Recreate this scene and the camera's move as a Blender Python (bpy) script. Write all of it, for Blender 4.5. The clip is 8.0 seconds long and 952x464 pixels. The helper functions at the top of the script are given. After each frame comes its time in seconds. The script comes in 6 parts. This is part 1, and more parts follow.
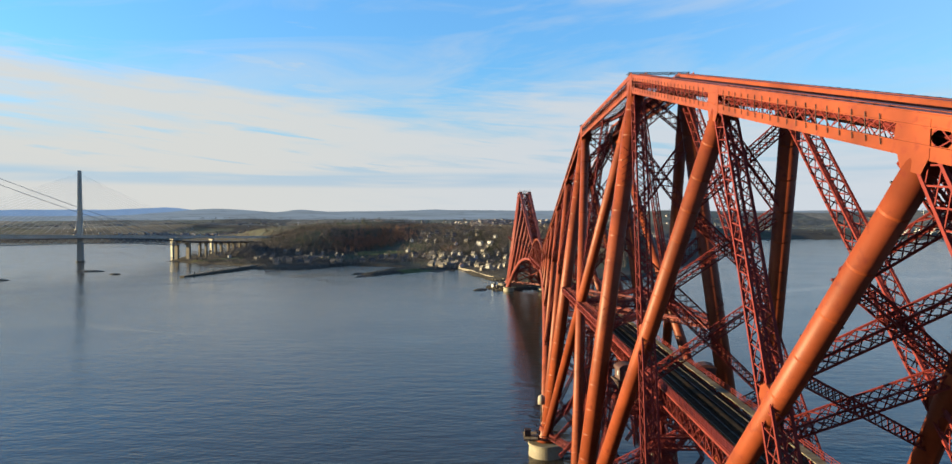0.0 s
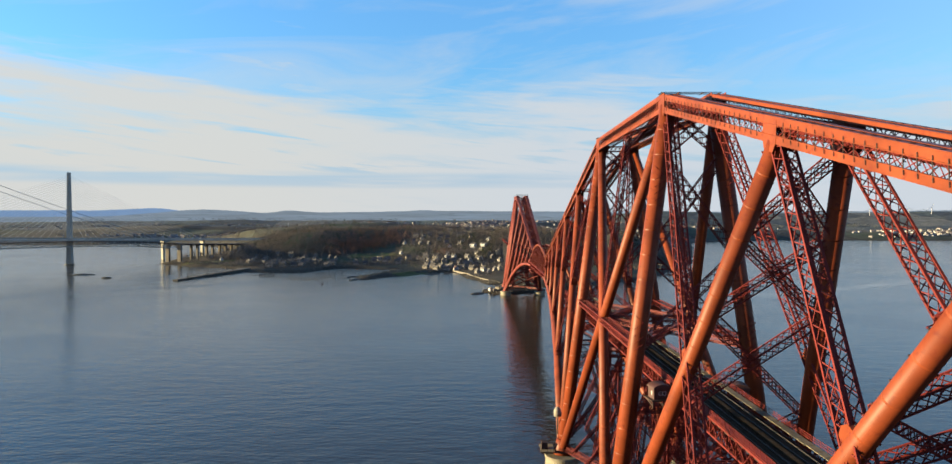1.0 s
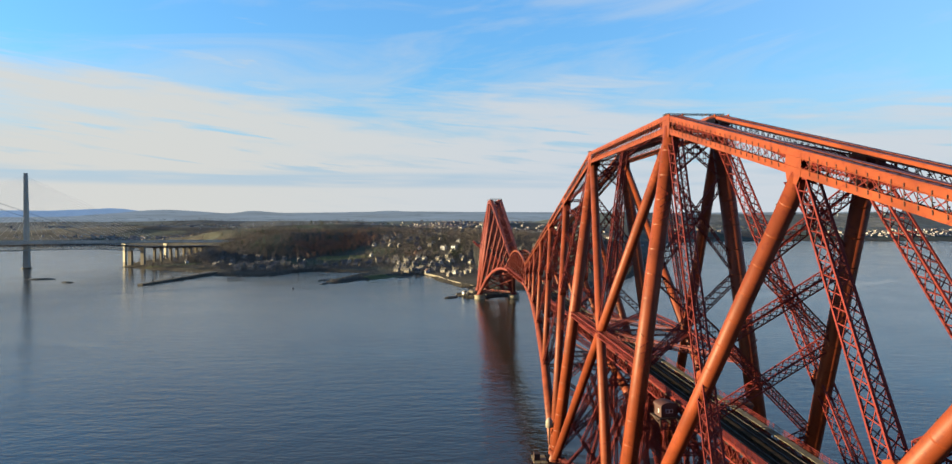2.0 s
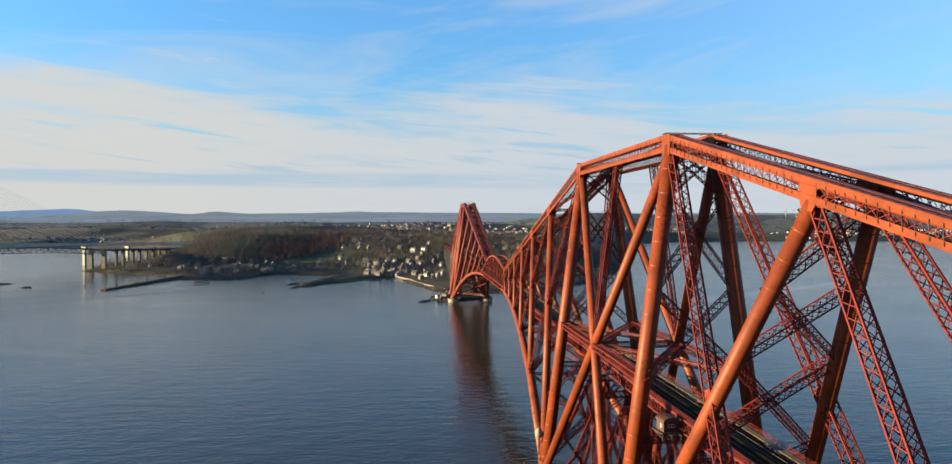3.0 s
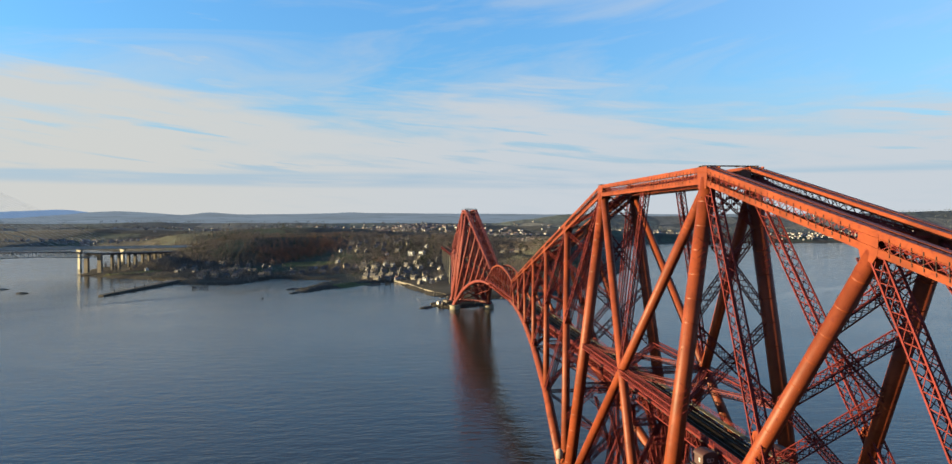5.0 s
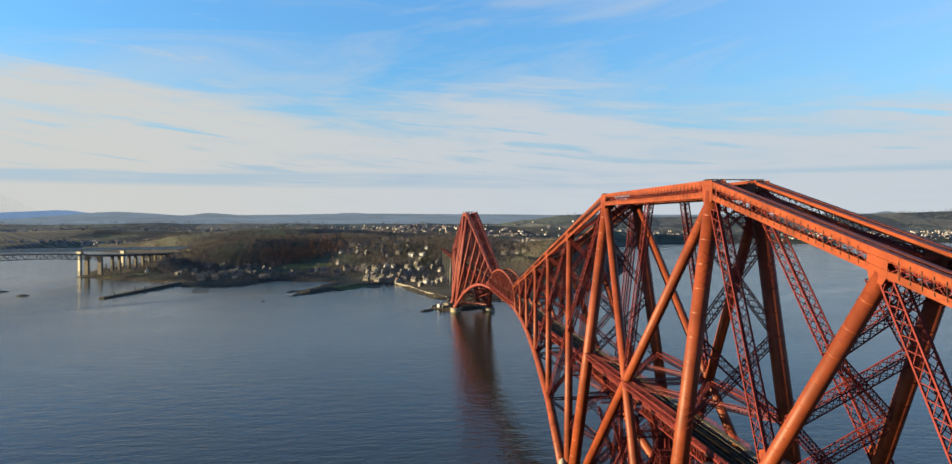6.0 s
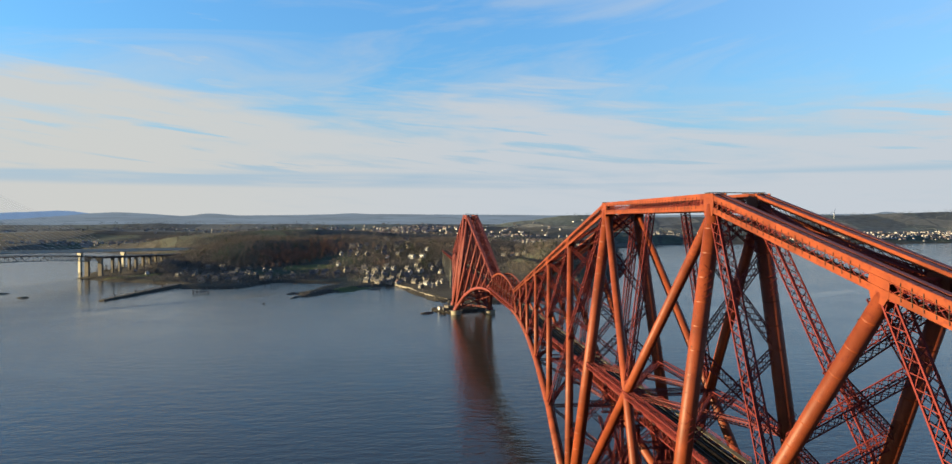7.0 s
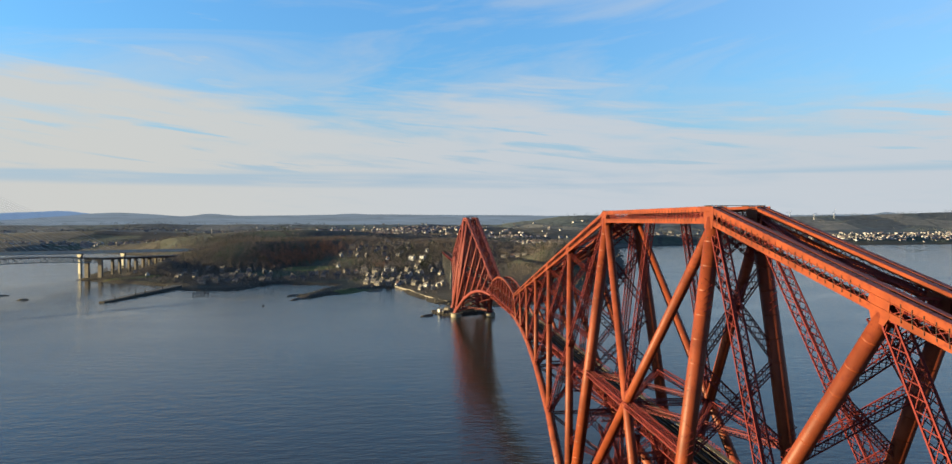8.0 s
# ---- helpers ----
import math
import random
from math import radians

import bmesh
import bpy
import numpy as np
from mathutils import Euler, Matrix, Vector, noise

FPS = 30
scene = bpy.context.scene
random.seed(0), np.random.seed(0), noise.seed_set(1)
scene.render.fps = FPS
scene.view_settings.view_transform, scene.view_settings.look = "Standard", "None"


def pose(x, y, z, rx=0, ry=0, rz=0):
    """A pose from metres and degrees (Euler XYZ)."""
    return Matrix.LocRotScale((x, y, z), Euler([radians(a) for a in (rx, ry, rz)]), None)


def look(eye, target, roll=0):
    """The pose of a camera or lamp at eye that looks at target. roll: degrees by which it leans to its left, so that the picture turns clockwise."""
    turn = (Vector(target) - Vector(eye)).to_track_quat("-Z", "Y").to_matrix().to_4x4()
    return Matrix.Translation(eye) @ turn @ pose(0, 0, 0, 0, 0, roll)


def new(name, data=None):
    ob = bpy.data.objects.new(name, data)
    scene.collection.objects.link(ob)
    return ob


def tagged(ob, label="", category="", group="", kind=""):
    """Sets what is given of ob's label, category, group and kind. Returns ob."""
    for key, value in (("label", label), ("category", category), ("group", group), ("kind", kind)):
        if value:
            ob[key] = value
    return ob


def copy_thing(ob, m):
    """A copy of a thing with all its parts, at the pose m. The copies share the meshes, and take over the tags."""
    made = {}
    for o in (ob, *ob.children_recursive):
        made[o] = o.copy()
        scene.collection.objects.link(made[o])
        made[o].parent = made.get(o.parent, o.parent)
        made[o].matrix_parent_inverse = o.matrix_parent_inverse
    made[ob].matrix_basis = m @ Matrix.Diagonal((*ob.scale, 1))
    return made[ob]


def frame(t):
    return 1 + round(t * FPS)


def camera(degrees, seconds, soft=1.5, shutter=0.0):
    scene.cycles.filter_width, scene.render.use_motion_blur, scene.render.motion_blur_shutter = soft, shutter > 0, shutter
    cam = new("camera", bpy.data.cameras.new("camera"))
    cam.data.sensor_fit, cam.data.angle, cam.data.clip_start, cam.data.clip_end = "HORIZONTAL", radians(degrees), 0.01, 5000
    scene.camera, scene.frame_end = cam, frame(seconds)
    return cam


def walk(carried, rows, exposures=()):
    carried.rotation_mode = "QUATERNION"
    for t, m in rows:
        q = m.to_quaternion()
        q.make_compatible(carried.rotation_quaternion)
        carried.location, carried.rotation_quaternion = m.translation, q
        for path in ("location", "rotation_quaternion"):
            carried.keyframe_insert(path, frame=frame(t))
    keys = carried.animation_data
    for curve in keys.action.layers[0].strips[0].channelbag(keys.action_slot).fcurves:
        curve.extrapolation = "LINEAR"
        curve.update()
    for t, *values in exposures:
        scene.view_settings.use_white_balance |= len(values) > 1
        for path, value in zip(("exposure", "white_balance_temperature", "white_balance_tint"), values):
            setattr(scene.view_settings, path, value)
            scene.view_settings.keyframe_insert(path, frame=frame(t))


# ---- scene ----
# Bridge axis runs along y (north), x is east, z is height over the water.
cam = camera(70.64, 8.0, soft=1.4)
PATH = [
    (0, pose(-35.77, -185.96, 78.89, 89.006, 0.09, 1.399)),
    (0.5, pose(-40.51, -185.81, 81.12, 89.013, 0.10, 1.182)),
    (1, pose(-45.17, -185.73, 83.05, 89.022, 0.10, 0.431)),
    (2.5, pose(-58.46, -185.48, 89.31, 89.018, 0.09, -4.097)),
    (3, pose(-62.45, -185.35, 91.12, 89.025, 0.11, -5.372)),
    (3.5, pose(-65.98, -185.09, 93.09, 89.020, 0.10, -5.830)),
    (4, pose(-68.89, -184.64, 95.04, 89.021, 0.10, -5.892)),
    (4.5, pose(-70.81, -184.15, 96.79, 89.008, 0.10, -5.957)),
    (6, pose(-72.83, -182.85, 101.51, 89.016, 0.11, -5.973)),
    (6.5, pose(-72.93, -182.79, 102.97, 89.011, 0.11, -5.969)),
    (7, pose(-72.98, -182.70, 104.43, 89.017, 0.11, -5.959)),
    (7.5, pose(-72.94, -182.62, 105.86, 89.021, 0.11, -5.957)),
    (8, pose(-72.88, -182.53, 107.29, 89.013, 0.10, -5.954)),
]
walk(cam, PATH, [(0, 2.40), (8, 2.24)])

# ---- light ----
SUN_ELEV, SUN_AZ = 5.2, 179.3          # degrees; azimuth counted from +x towards +y: low in the west


def build_world():
    w = bpy.data.worlds.new("sky")
    scene.world = w
    w.use_nodes = True
    nt = w.node_tree
    nt.nodes.clear()
    N, L = nt.nodes.new, nt.links.new
    out, bg = N("ShaderNodeOutputWorld"), N("ShaderNodeBackground")
    sky = N("ShaderNodeTexSky")
    sky.sky_type, sky.sun_disc = "NISHITA", False
    sky.sun_elevation = radians(SUN_ELEV)
    sky.sun_rotation = radians(90 - SUN_AZ)
    sky.altitude, sky.air_density, sky.dust_density, sky.ozone_density = 0, 1.0, 0.0, 2.0
    tex, sep = N("ShaderNodeTexCoord"), N("ShaderNodeSeparateXYZ")
    L(tex.outputs["Generated"], sep.inputs[0])

    def math_node(op, a, b=None):
        m = N("ShaderNodeMath")
        m.operation = op
        for i, v in enumerate((a, b)):
            if v is None:
                continue
            if isinstance(v, (int, float)):
                m.inputs[i].default_value = v
            else:
                L(v, m.inputs[i])
        return m.outputs[0]

    # bearing from north (east positive, radians) and height over the horizon
    azim = math_node("ARCTAN2", sep.outputs[0], sep.outputs[1])
    elev = sep.outputs[2]

    def ramp_node(v, lo, hi, a=0.0, c=1.0):
        r = N("ShaderNodeMapRange")
        r.interpolation_type = "SMOOTHSTEP"
        r.inputs["From Min"].default_value, r.inputs["From Max"].default_value = lo, hi
        r.inputs["To Min"].default_value, r.inputs["To Max"].default_value = a, c
        L(v, r.inputs["Value"])
        return r.outputs[0]

    def streaks(along, up, lean, detail, rough, off, warp=0.5):
        """Cirrus noise, drawn out along the horizon and leaning a little."""
        comb = N("ShaderNodeCombineXYZ")
        L(math_node("ADD", math_node("MULTIPLY", azim, along), off), comb.inputs[0])
        L(math_node("MULTIPLY", math_node("ADD", elev, math_node("MULTIPLY", azim, lean)), up), comb.inputs[1])
        n = N("ShaderNodeTexNoise")
        n.inputs["Scale"].default_value, n.inputs["Detail"].default_value = 1.0, detail
        n.inputs["Roughness"].default_value, n.inputs["Distortion"].default_value = rough, warp
        L(comb.outputs[0], n.inputs["Vector"])
        return n.outputs["Fac"]

    def band(lo, mid, hi, end):
        return math_node("MULTIPLY", ramp_node(elev, lo, mid), ramp_node(elev, end, hi))

    # the deck of cirrus: thick up to ten degrees, thinner in the east, with a frayed upper edge
    upper = math_node("ADD", elev, math_node("MULTIPLY", azim, 0.02))
    cover = math_node("ADD", ramp_node(upper, 0.30, 0.10, -0.20, 0.20), ramp_node(azim, 0.05, 0.60, 0.0, -0.03))
    shape = math_node("ADD", math_node("MULTIPLY", streaks(2.2, 17.0, 0.07, 5, 0.5, 4.3), 0.62), math_node("MULTIPLY", streaks(7.0, 60.0, 0.05, 8, 0.62, 1.7), 0.38))
    wide = ramp_node(math_node("ADD", shape, cover), 0.41, 0.70)
    # a long clear gap low over the hills, and smaller ones above it
    gap = math_node("MULTIPLY", band(0.045, 0.056, 0.062, 0.074), ramp_node(streaks(2.6, 40.0, 0.01, 4, 0.5, 9.1), 0.36, 0.56))
    gap = math_node("MAXIMUM", gap, math_node("MULTIPLY", band(0.05, 0.08, 0.13, 0.16), ramp_node(streaks(4.5, 62.0, 0.10, 6, 0.55, 2.2), 0.53, 0.68)))
    wide = math_node("MULTIPLY", wide, math_node("SUBTRACT", 1.0, math_node("MULTIPLY", gap, 0.75)))
    thin = math_node("MULTIPLY", ramp_node(streaks(2.6, 11.0, -0.12, 9, 0.6, 7.7, 0.9), 0.36, 0.80), 0.50)
    thin = math_node("MAXIMUM", thin, ramp_node(azim, 0.10, 0.75, 0.05, 0.22))
    haze = math_node("MULTIPLY", ramp_node(elev, 0.10, 0.0), 0.88)
    veil = math_node("MAXIMUM", math_node("MAXIMUM", math_node("MULTIPLY", wide, 0.93), thin), haze)
    veil = math_node("MULTIPLY", veil, math_node("SUBTRACT", 1.0, math_node("MULTIPLY", gap, 0.35)))
    hue = N("ShaderNodeMix")
    hue.data_type = "RGBA"
    # cloud is creamy towards the sun in the west, bluer in the east
    cream = N("ShaderNodeMix")
    cream.data_type = "RGBA"
    cream.inputs[6].default_value, cream.inputs[7].default_value = CLOUD_WEST, CLOUD_EAST
    L(ramp_node(azim, -0.45, 0.30), cream.inputs[0]), L(cream.outputs[2], hue.inputs[7])
    clear = N("ShaderNodeHueSaturation")
    clear.inputs["Saturation"].default_value, clear.inputs["Value"].default_value = 1.05, 1.42
    L(sky.outputs[0], clear.inputs["Color"])
    tint = N("ShaderNodeMix")
    tint.data_type, tint.blend_type = "RGBA", "MULTIPLY"
    tint.inputs[0].default_value, tint.inputs[7].default_value = 1.0, (0.52, 0.92, 1.30, 1)
    L(clear.outputs[0], tint.inputs[6])
    deep = N("ShaderNodeMapRange")
    deep.inputs["From Max"].default_value, deep.inputs["To Min"].default_value, deep.inputs["To Max"].default_value = 0.33, 0.70, 1.08
    L(sep.outputs[2], deep.inputs["Value"])
    fall = N("ShaderNodeVectorMath")
    fall.operation = "SCALE"
    L(tint.outputs[2], fall.inputs[0]), L(deep.outputs[0], fall.inputs["Scale"])
    # towards the horizon the clear sky pales
    pale = N("ShaderNodeMix")
    pale.data_type = "RGBA"
    pale.inputs[7].default_value = (1.62, 2.12, 2.75, 1)
    L(ramp_node(elev, 0.20, 0.05, 0.0, 0.9), pale.inputs[0]), L(fall.outputs[0], pale.inputs[6])
    L(veil, hue.inputs[0]), L(pale.outputs[2], hue.inputs[6])
    L(hue.outputs[2], bg.inputs["Color"])
    bg.inputs["Strength"].default_value = SKY
    L(bg.outputs[0], out.inputs["Surface"])


SKY, CLOUD_WEST, CLOUD_EAST = 0.050, (2.66, 2.66, 2.54, 1), (2.42, 2.62, 2.84, 1)
build_world()
sun = new("sun", bpy.data.lights.new("sun", "SUN"))
sun.data.energy, sun.data.angle, sun.data.color = 5.0, radians(0.6), (1.0, 0.79, 0.43)
sun.matrix_world = look((-800 * math.cos(radians(SUN_ELEV)), 0, 800), (-800 * math.cos(radians(SUN_ELEV)) - math.cos(radians(SUN_AZ)), -math.sin(radians(SUN_AZ)), 800 - math.tan(radians(SUN_ELEV))))

# ---- materials ----
def material(name, base, rough=0.6, metal=0.0, vary=0.25, scale=1.0, fine=12.0, second=None, bump=0.15, dist=0.05, spec=0.5, island=0.0, spread=0.0, stretch=(1, 1, 1)):
    """Two scales of colour noise in world-sized object coordinates, with relief; second: a colour of patches."""
    m = bpy.data.materials.new(name)
    m.use_nodes = True
    nt = m.node_tree
    N, L = nt.nodes.new, nt.links.new
    b = nt.nodes["Principled BSDF"]
    b.inputs["Roughness"].default_value, b.inputs["Metallic"].default_value = rough, metal
    b.inputs["Specular IOR Level"].default_value = spec
    tc, mp = N("ShaderNodeTexCoord"), N("ShaderNodeMapping")
    mp.inputs["Scale"].default_value = stretch
    L(tc.outputs["Object"], mp.inputs["Vector"])
    n1, n2 = N("ShaderNodeTexNoise"), N("ShaderNodeTexNoise")
    for n, s, d in ((n1, scale, 4), (n2, fine, 6)):
        n.inputs["Scale"].default_value, n.inputs["Detail"].default_value = s, d
        L(mp.outputs[0], n.inputs["Vector"])
    dark = tuple(c * (1 - vary) for c in base) + (1,)
    light = tuple(min(1, c * (1 + vary)) for c in base) + (1,)
    r1 = N("ShaderNodeValToRGB")
    r1.color_ramp.elements[0].position, r1.color_ramp.elements[1].position = 0.3, 0.7
    r1.color_ramp.elements[0].color, r1.color_ramp.elements[1].color = dark, light
    L(n1.outputs["Fac"], r1.inputs["Fac"])
    col = r1.outputs["Color"]
    if second:
        r2 = N("ShaderNodeValToRGB")
        r2.color_ramp.elements[0].position, r2.color_ramp.elements[1].position = 0.55, 0.72
        L(n2.outputs["Fac"], r2.inputs["Fac"])
        mx = N("ShaderNodeMix")
        mx.data_type = "RGBA"
        mx.inputs[7].default_value = (*second, 1)
        L(r2.outputs["Color"], mx.inputs[0]), L(col, mx.inputs[6])
        col = mx.outputs[2]
    if island or spread:
        hs = N("ShaderNodeHueSaturation")
        mr = N("ShaderNodeMapRange")
        k = island or spread
        mr.inputs["To Min"].default_value, mr.inputs["To Max"].default_value = 1 - k, 1 + k
        if island:
            L(N("ShaderNodeNewGeometry").outputs["Random Per Island"], mr.inputs["Value"])
        else:
            L(N("ShaderNodeObjectInfo").outputs["Random"], mr.inputs["Value"])
        L(mr.outputs[0], hs.inputs["Value"]), L(col, hs.inputs["Color"])
        col = hs.outputs["Color"]
    L(col, b.inputs["Base Color"])
    if bump:
        bp = N("ShaderNodeBump")
        bp.inputs["Strength"].default_value, bp.inputs["Distance"].default_value = bump, dist
        L(n2.outputs["Fac"], bp.inputs["Height"]), L(bp.outputs[0], b.inputs["Normal"])
    return m


RED = material("red_oxide_paint", (0.111, 0.0230, 0.0080), 0.5, vary=0.32, scale=0.16, fine=1.1, second=(0.084, 0.0150, 0.0074), bump=0.15, dist=0.06, spec=0.16)
# Same paint as RED, darker and more maroon: shade tone put into the colour.
RED_LACING = material("red_lacing_paint", (0.090, 0.0135, 0.0118), 0.6, vary=0.2, scale=0.2, fine=2.0, second=(0.074, 0.0105, 0.0110), bump=0.1, spec=0.12)
# Pinker red for the distant tower: haze painted into the same paint.
RED_HAZED = material("hazed_red_paint", (0.110, 0.0265, 0.0225), 0.6, vary=0.2, scale=0.12, fine=1.4, second=(0.094, 0.0215, 0.0190), bump=0.1, spec=0.1)
DARK_STEEL = material("dark_steel", (0.030, 0.018, 0.016), 0.7, vary=0.4, scale=0.4, fine=4, spec=0.2)
GRANITE = material("granite", (0.135, 0.118, 0.085), 0.8, vary=0.25, scale=0.25, fine=3, second=(0.07, 0.062, 0.047), bump=0.4, dist=0.1, spread=0.15)
TIMBER = material("weathered_timber", (0.120, 0.096, 0.056), 0.8, vary=0.3, scale=0.6, fine=6, bump=0.2, spread=0.12)
BALLAST = material("dark_track_bed", (0.030, 0.020, 0.012), 0.95, vary=0.4, scale=1.0, fine=9, bump=0.4, spec=0.08)
STEEL = material("worn_rail_steel", (0.060, 0.050, 0.042), 0.75, metal=0.15, vary=0.2, scale=1, fine=9)
WHITE = material("white_render", (0.25, 0.255, 0.27), 0.7, vary=0.1, scale=0.3, fine=3, bump=0.05, spread=0.12)
GLASS = material("window_glass", (0.018, 0.025, 0.03), 0.15, vary=0.2, scale=0.5, fine=2, bump=0.0, spec=0.8)


def water_material():
    m = bpy.data.materials.new("estuary_water")
    m.use_nodes = True
    nt = m.node_tree
    N, L = nt.nodes.new, nt.links.new
    b = nt.nodes["Principled BSDF"]
    b.inputs["Base Color"].default_value = (0.025, 0.0215, 0.0155, 1)
    b.inputs["Roughness"].default_value, b.inputs["IOR"].default_value, b.inputs["Specular IOR Level"].default_value = 0.16, 1.33, 0.36
    tc = N("ShaderNodeTexCoord")
    heights = []
    for scale, stretch, turn, detail, amount in ((0.15, 0.40, 24, 3, 0.38), (0.50, 0.5, 12, 3, 0.20), (0.012, 1.0, 0, 4, 0.5)):
        mp, n = N("ShaderNodeMapping"), N("ShaderNodeTexNoise")
        mp.inputs["Scale"].default_value = (scale * stretch, scale, scale)
        mp.inputs["Rotation"].default_value = (0, 0, radians(turn))
        n.inputs["Scale"].default_value, n.inputs["Detail"].default_value = 1.0, detail
        L(tc.outputs["Object"], mp.inputs["Vector"]), L(mp.outputs[0], n.inputs["Vector"])
        mu = N("ShaderNodeMath")
        mu.operation = "MULTIPLY"
        mu.inputs[1].default_value = amount
        L(n.outputs["Fac"], mu.inputs[0])
        heights.append((mu.outputs[0], n.outputs["Fac"]))
    add = N("ShaderNodeMath")
    add.operation = "ADD"
    L(heights[0][0], add.inputs[0]), L(heights[1][0], add.inputs[1])
    bp = N("ShaderNodeBump")
    bp.inputs["Strength"].default_value, bp.inputs["Distance"].default_value = 1.0, 1.0
    L(add.outputs[0], bp.inputs["Height"]), L(bp.outputs[0], b.inputs["Normal"])
    # slicks: calm and ruffled patches, and the drawn-out lines where currents meet
    mp, cn = N("ShaderNodeMapping"), N("ShaderNodeTexNoise")
    mp.inputs["Scale"].default_value, mp.inputs["Rotation"].default_value = (0.0011, 0.0042, 1), (0, 0, radians(-12))
    cn.inputs["Scale"].default_value, cn.inputs["Detail"].default_value = 1.0, 2
    L(tc.outputs["Object"], mp.inputs["Vector"]), L(mp.outputs[0], cn.inputs["Vector"])
    away = N("ShaderNodeMath")
    away.operation = "SUBTRACT"
    away.inputs[1].default_value = 0.5
    L(cn.outputs["Fac"], away.inputs[0])
    ab = N("ShaderNodeMath")
    ab.operation = "ABSOLUTE"
    L(away.outputs[0], ab.inputs[0])
    line = N("ShaderNodeMapRange")
    line.inputs["From Min"].default_value, line.inputs["From Max"].default_value = 0.0, 0.006
    line.inputs["To Min"].default_value, line.inputs["To Max"].default_value = 0.45, 1.0
    L(ab.outputs[0], line.inputs["Value"])

    def calc(op, a, c):
        n = N("ShaderNodeMath")
        n.operation = op
        for i, v in enumerate((a, c)):
            if isinstance(v, (int, float)):
                n.inputs[i].default_value = v
            else:
                L(v, n.inputs[i])
        return n.outputs[0]

    def streak(x, y, turn, length, width, wobble, inside):
        """1 off a drawn-out streak of the water that starts at x, y, and another strength of ripple on it."""
        m, sp, wn = N("ShaderNodeMapping"), N("ShaderNodeSeparateXYZ"), N("ShaderNodeTexNoise")
        m.vector_type = "TEXTURE"
        m.inputs["Location"].default_value, m.inputs["Rotation"].default_value = (x, y, 0), (0, 0, radians(turn))
        wn.inputs["Scale"].default_value, wn.inputs["Detail"].default_value = 0.012, 4
        L(tc.outputs["Object"], m.inputs["Vector"]), L(m.outputs[0], sp.inputs[0]), L(tc.outputs["Object"], wn.inputs["Vector"])
        off = calc("ABSOLUTE", calc("ADD", sp.outputs[1], calc("MULTIPLY", calc("SUBTRACT", wn.outputs["Fac"], 0.5), wobble)), 0.0)
        near, on, r = N("ShaderNodeMapRange"), N("ShaderNodeMapRange"), N("ShaderNodeMapRange")
        near.inputs["From Min"].default_value, near.inputs["From Max"].default_value = width, width * 0.4
        L(off, near.inputs["Value"])
        on.inputs["From Min"].default_value, on.inputs["From Max"].default_value = length / 2, length / 2 - 40
        L(calc("ABSOLUTE", calc("SUBTRACT", sp.outputs[0], length / 2), 0.0), on.inputs["Value"])
        r.inputs["To Min"].default_value, r.inputs["To Max"].default_value = 1.0, inside
        L(calc("MULTIPLY", near.outputs[0], on.outputs[0]), r.inputs["Value"])
        return r.outputs[0]

    strength = calc("MULTIPLY", line.outputs[0], streak(-640, 464, 42, 430, 8, 26, 2.8))
    strength = calc("MULTIPLY", strength, streak(250, 545, 31, 420, 16, 50, 0.3))
    L(strength, bp.inputs["Strength"])
    mr = N("ShaderNodeMapRange")
    mr.inputs["From Min"].default_value, mr.inputs["From Max"].default_value = 0.35, 0.65
    mr.inputs["To Min"].default_value, mr.inputs["To Max"].default_value = 0.09, 0.17
    L(heights[2][1], mr.inputs["Value"]), L(mr.outputs[0], b.inputs["Roughness"])
    return m


WATER = water_material()
HUT_RED = material("hut_red_paint", (0.032, 0.0090, 0.0075), 0.6, vary=0.2, scale=0.5, fine=4)
SLATE = material("slate_roof", (0.050, 0.046, 0.048), 0.8, vary=0.3, scale=0.6, fine=5, bump=0.3, spread=0.3)
TILE = material("red_tile_roof", (0.085, 0.046, 0.038), 0.75, vary=0.25, scale=0.6, fine=5, bump=0.3, spread=0.25)
STONE = material("grey_stone_wall", (0.115, 0.102, 0.086), 0.85, vary=0.25, scale=0.5, fine=5, bump=0.3, spread=0.3)
CREAM = material("cream_render", (0.165, 0.148, 0.126), 0.75, vary=0.12, scale=0.3, fine=3, bump=0.1, spread=0.2)
ROCK = material("shore_rock", (0.038, 0.034, 0.028), 0.85, vary=0.4, scale=0.12, fine=0.9, second=(0.065, 0.060, 0.040), bump=0.6, dist=0.6)
BARK = material("bark", (0.075, 0.06, 0.045), 0.9, vary=0.3, scale=0.4, fine=3)
TWIG = material("bare_twigs", (0.115, 0.098, 0.086), 0.95, vary=0.4, scale=0.012, fine=0.1, second=(0.080, 0.070, 0.061), bump=0, island=0.12, spec=0.1)
RUSSET = material("russet_twigs", (0.150, 0.082, 0.058), 0.95, vary=0.3, scale=0.015, fine=0.1, second=(0.105, 0.066, 0.050), bump=0, island=0.12, spec=0.1)
# Blue-grey twigs for the far belts carry distance haze in their base colour.
HAZED_TWIG = material("hazed_far_woods", (0.066, 0.074, 0.080), 0.95, vary=0.3, scale=0.004, fine=0.03, bump=0, island=0.2, spec=0.1)
EVERGREEN = material("evergreen_leaves", (0.022, 0.03, 0.014), 0.9, vary=0.3, scale=0.01, fine=0.1, bump=0, island=0.35, spec=0.1)
BRIDGE_GREY = material("grey_bridge_steel", (0.20, 0.21, 0.21), 0.6, vary=0.2, scale=0.05, fine=0.8)


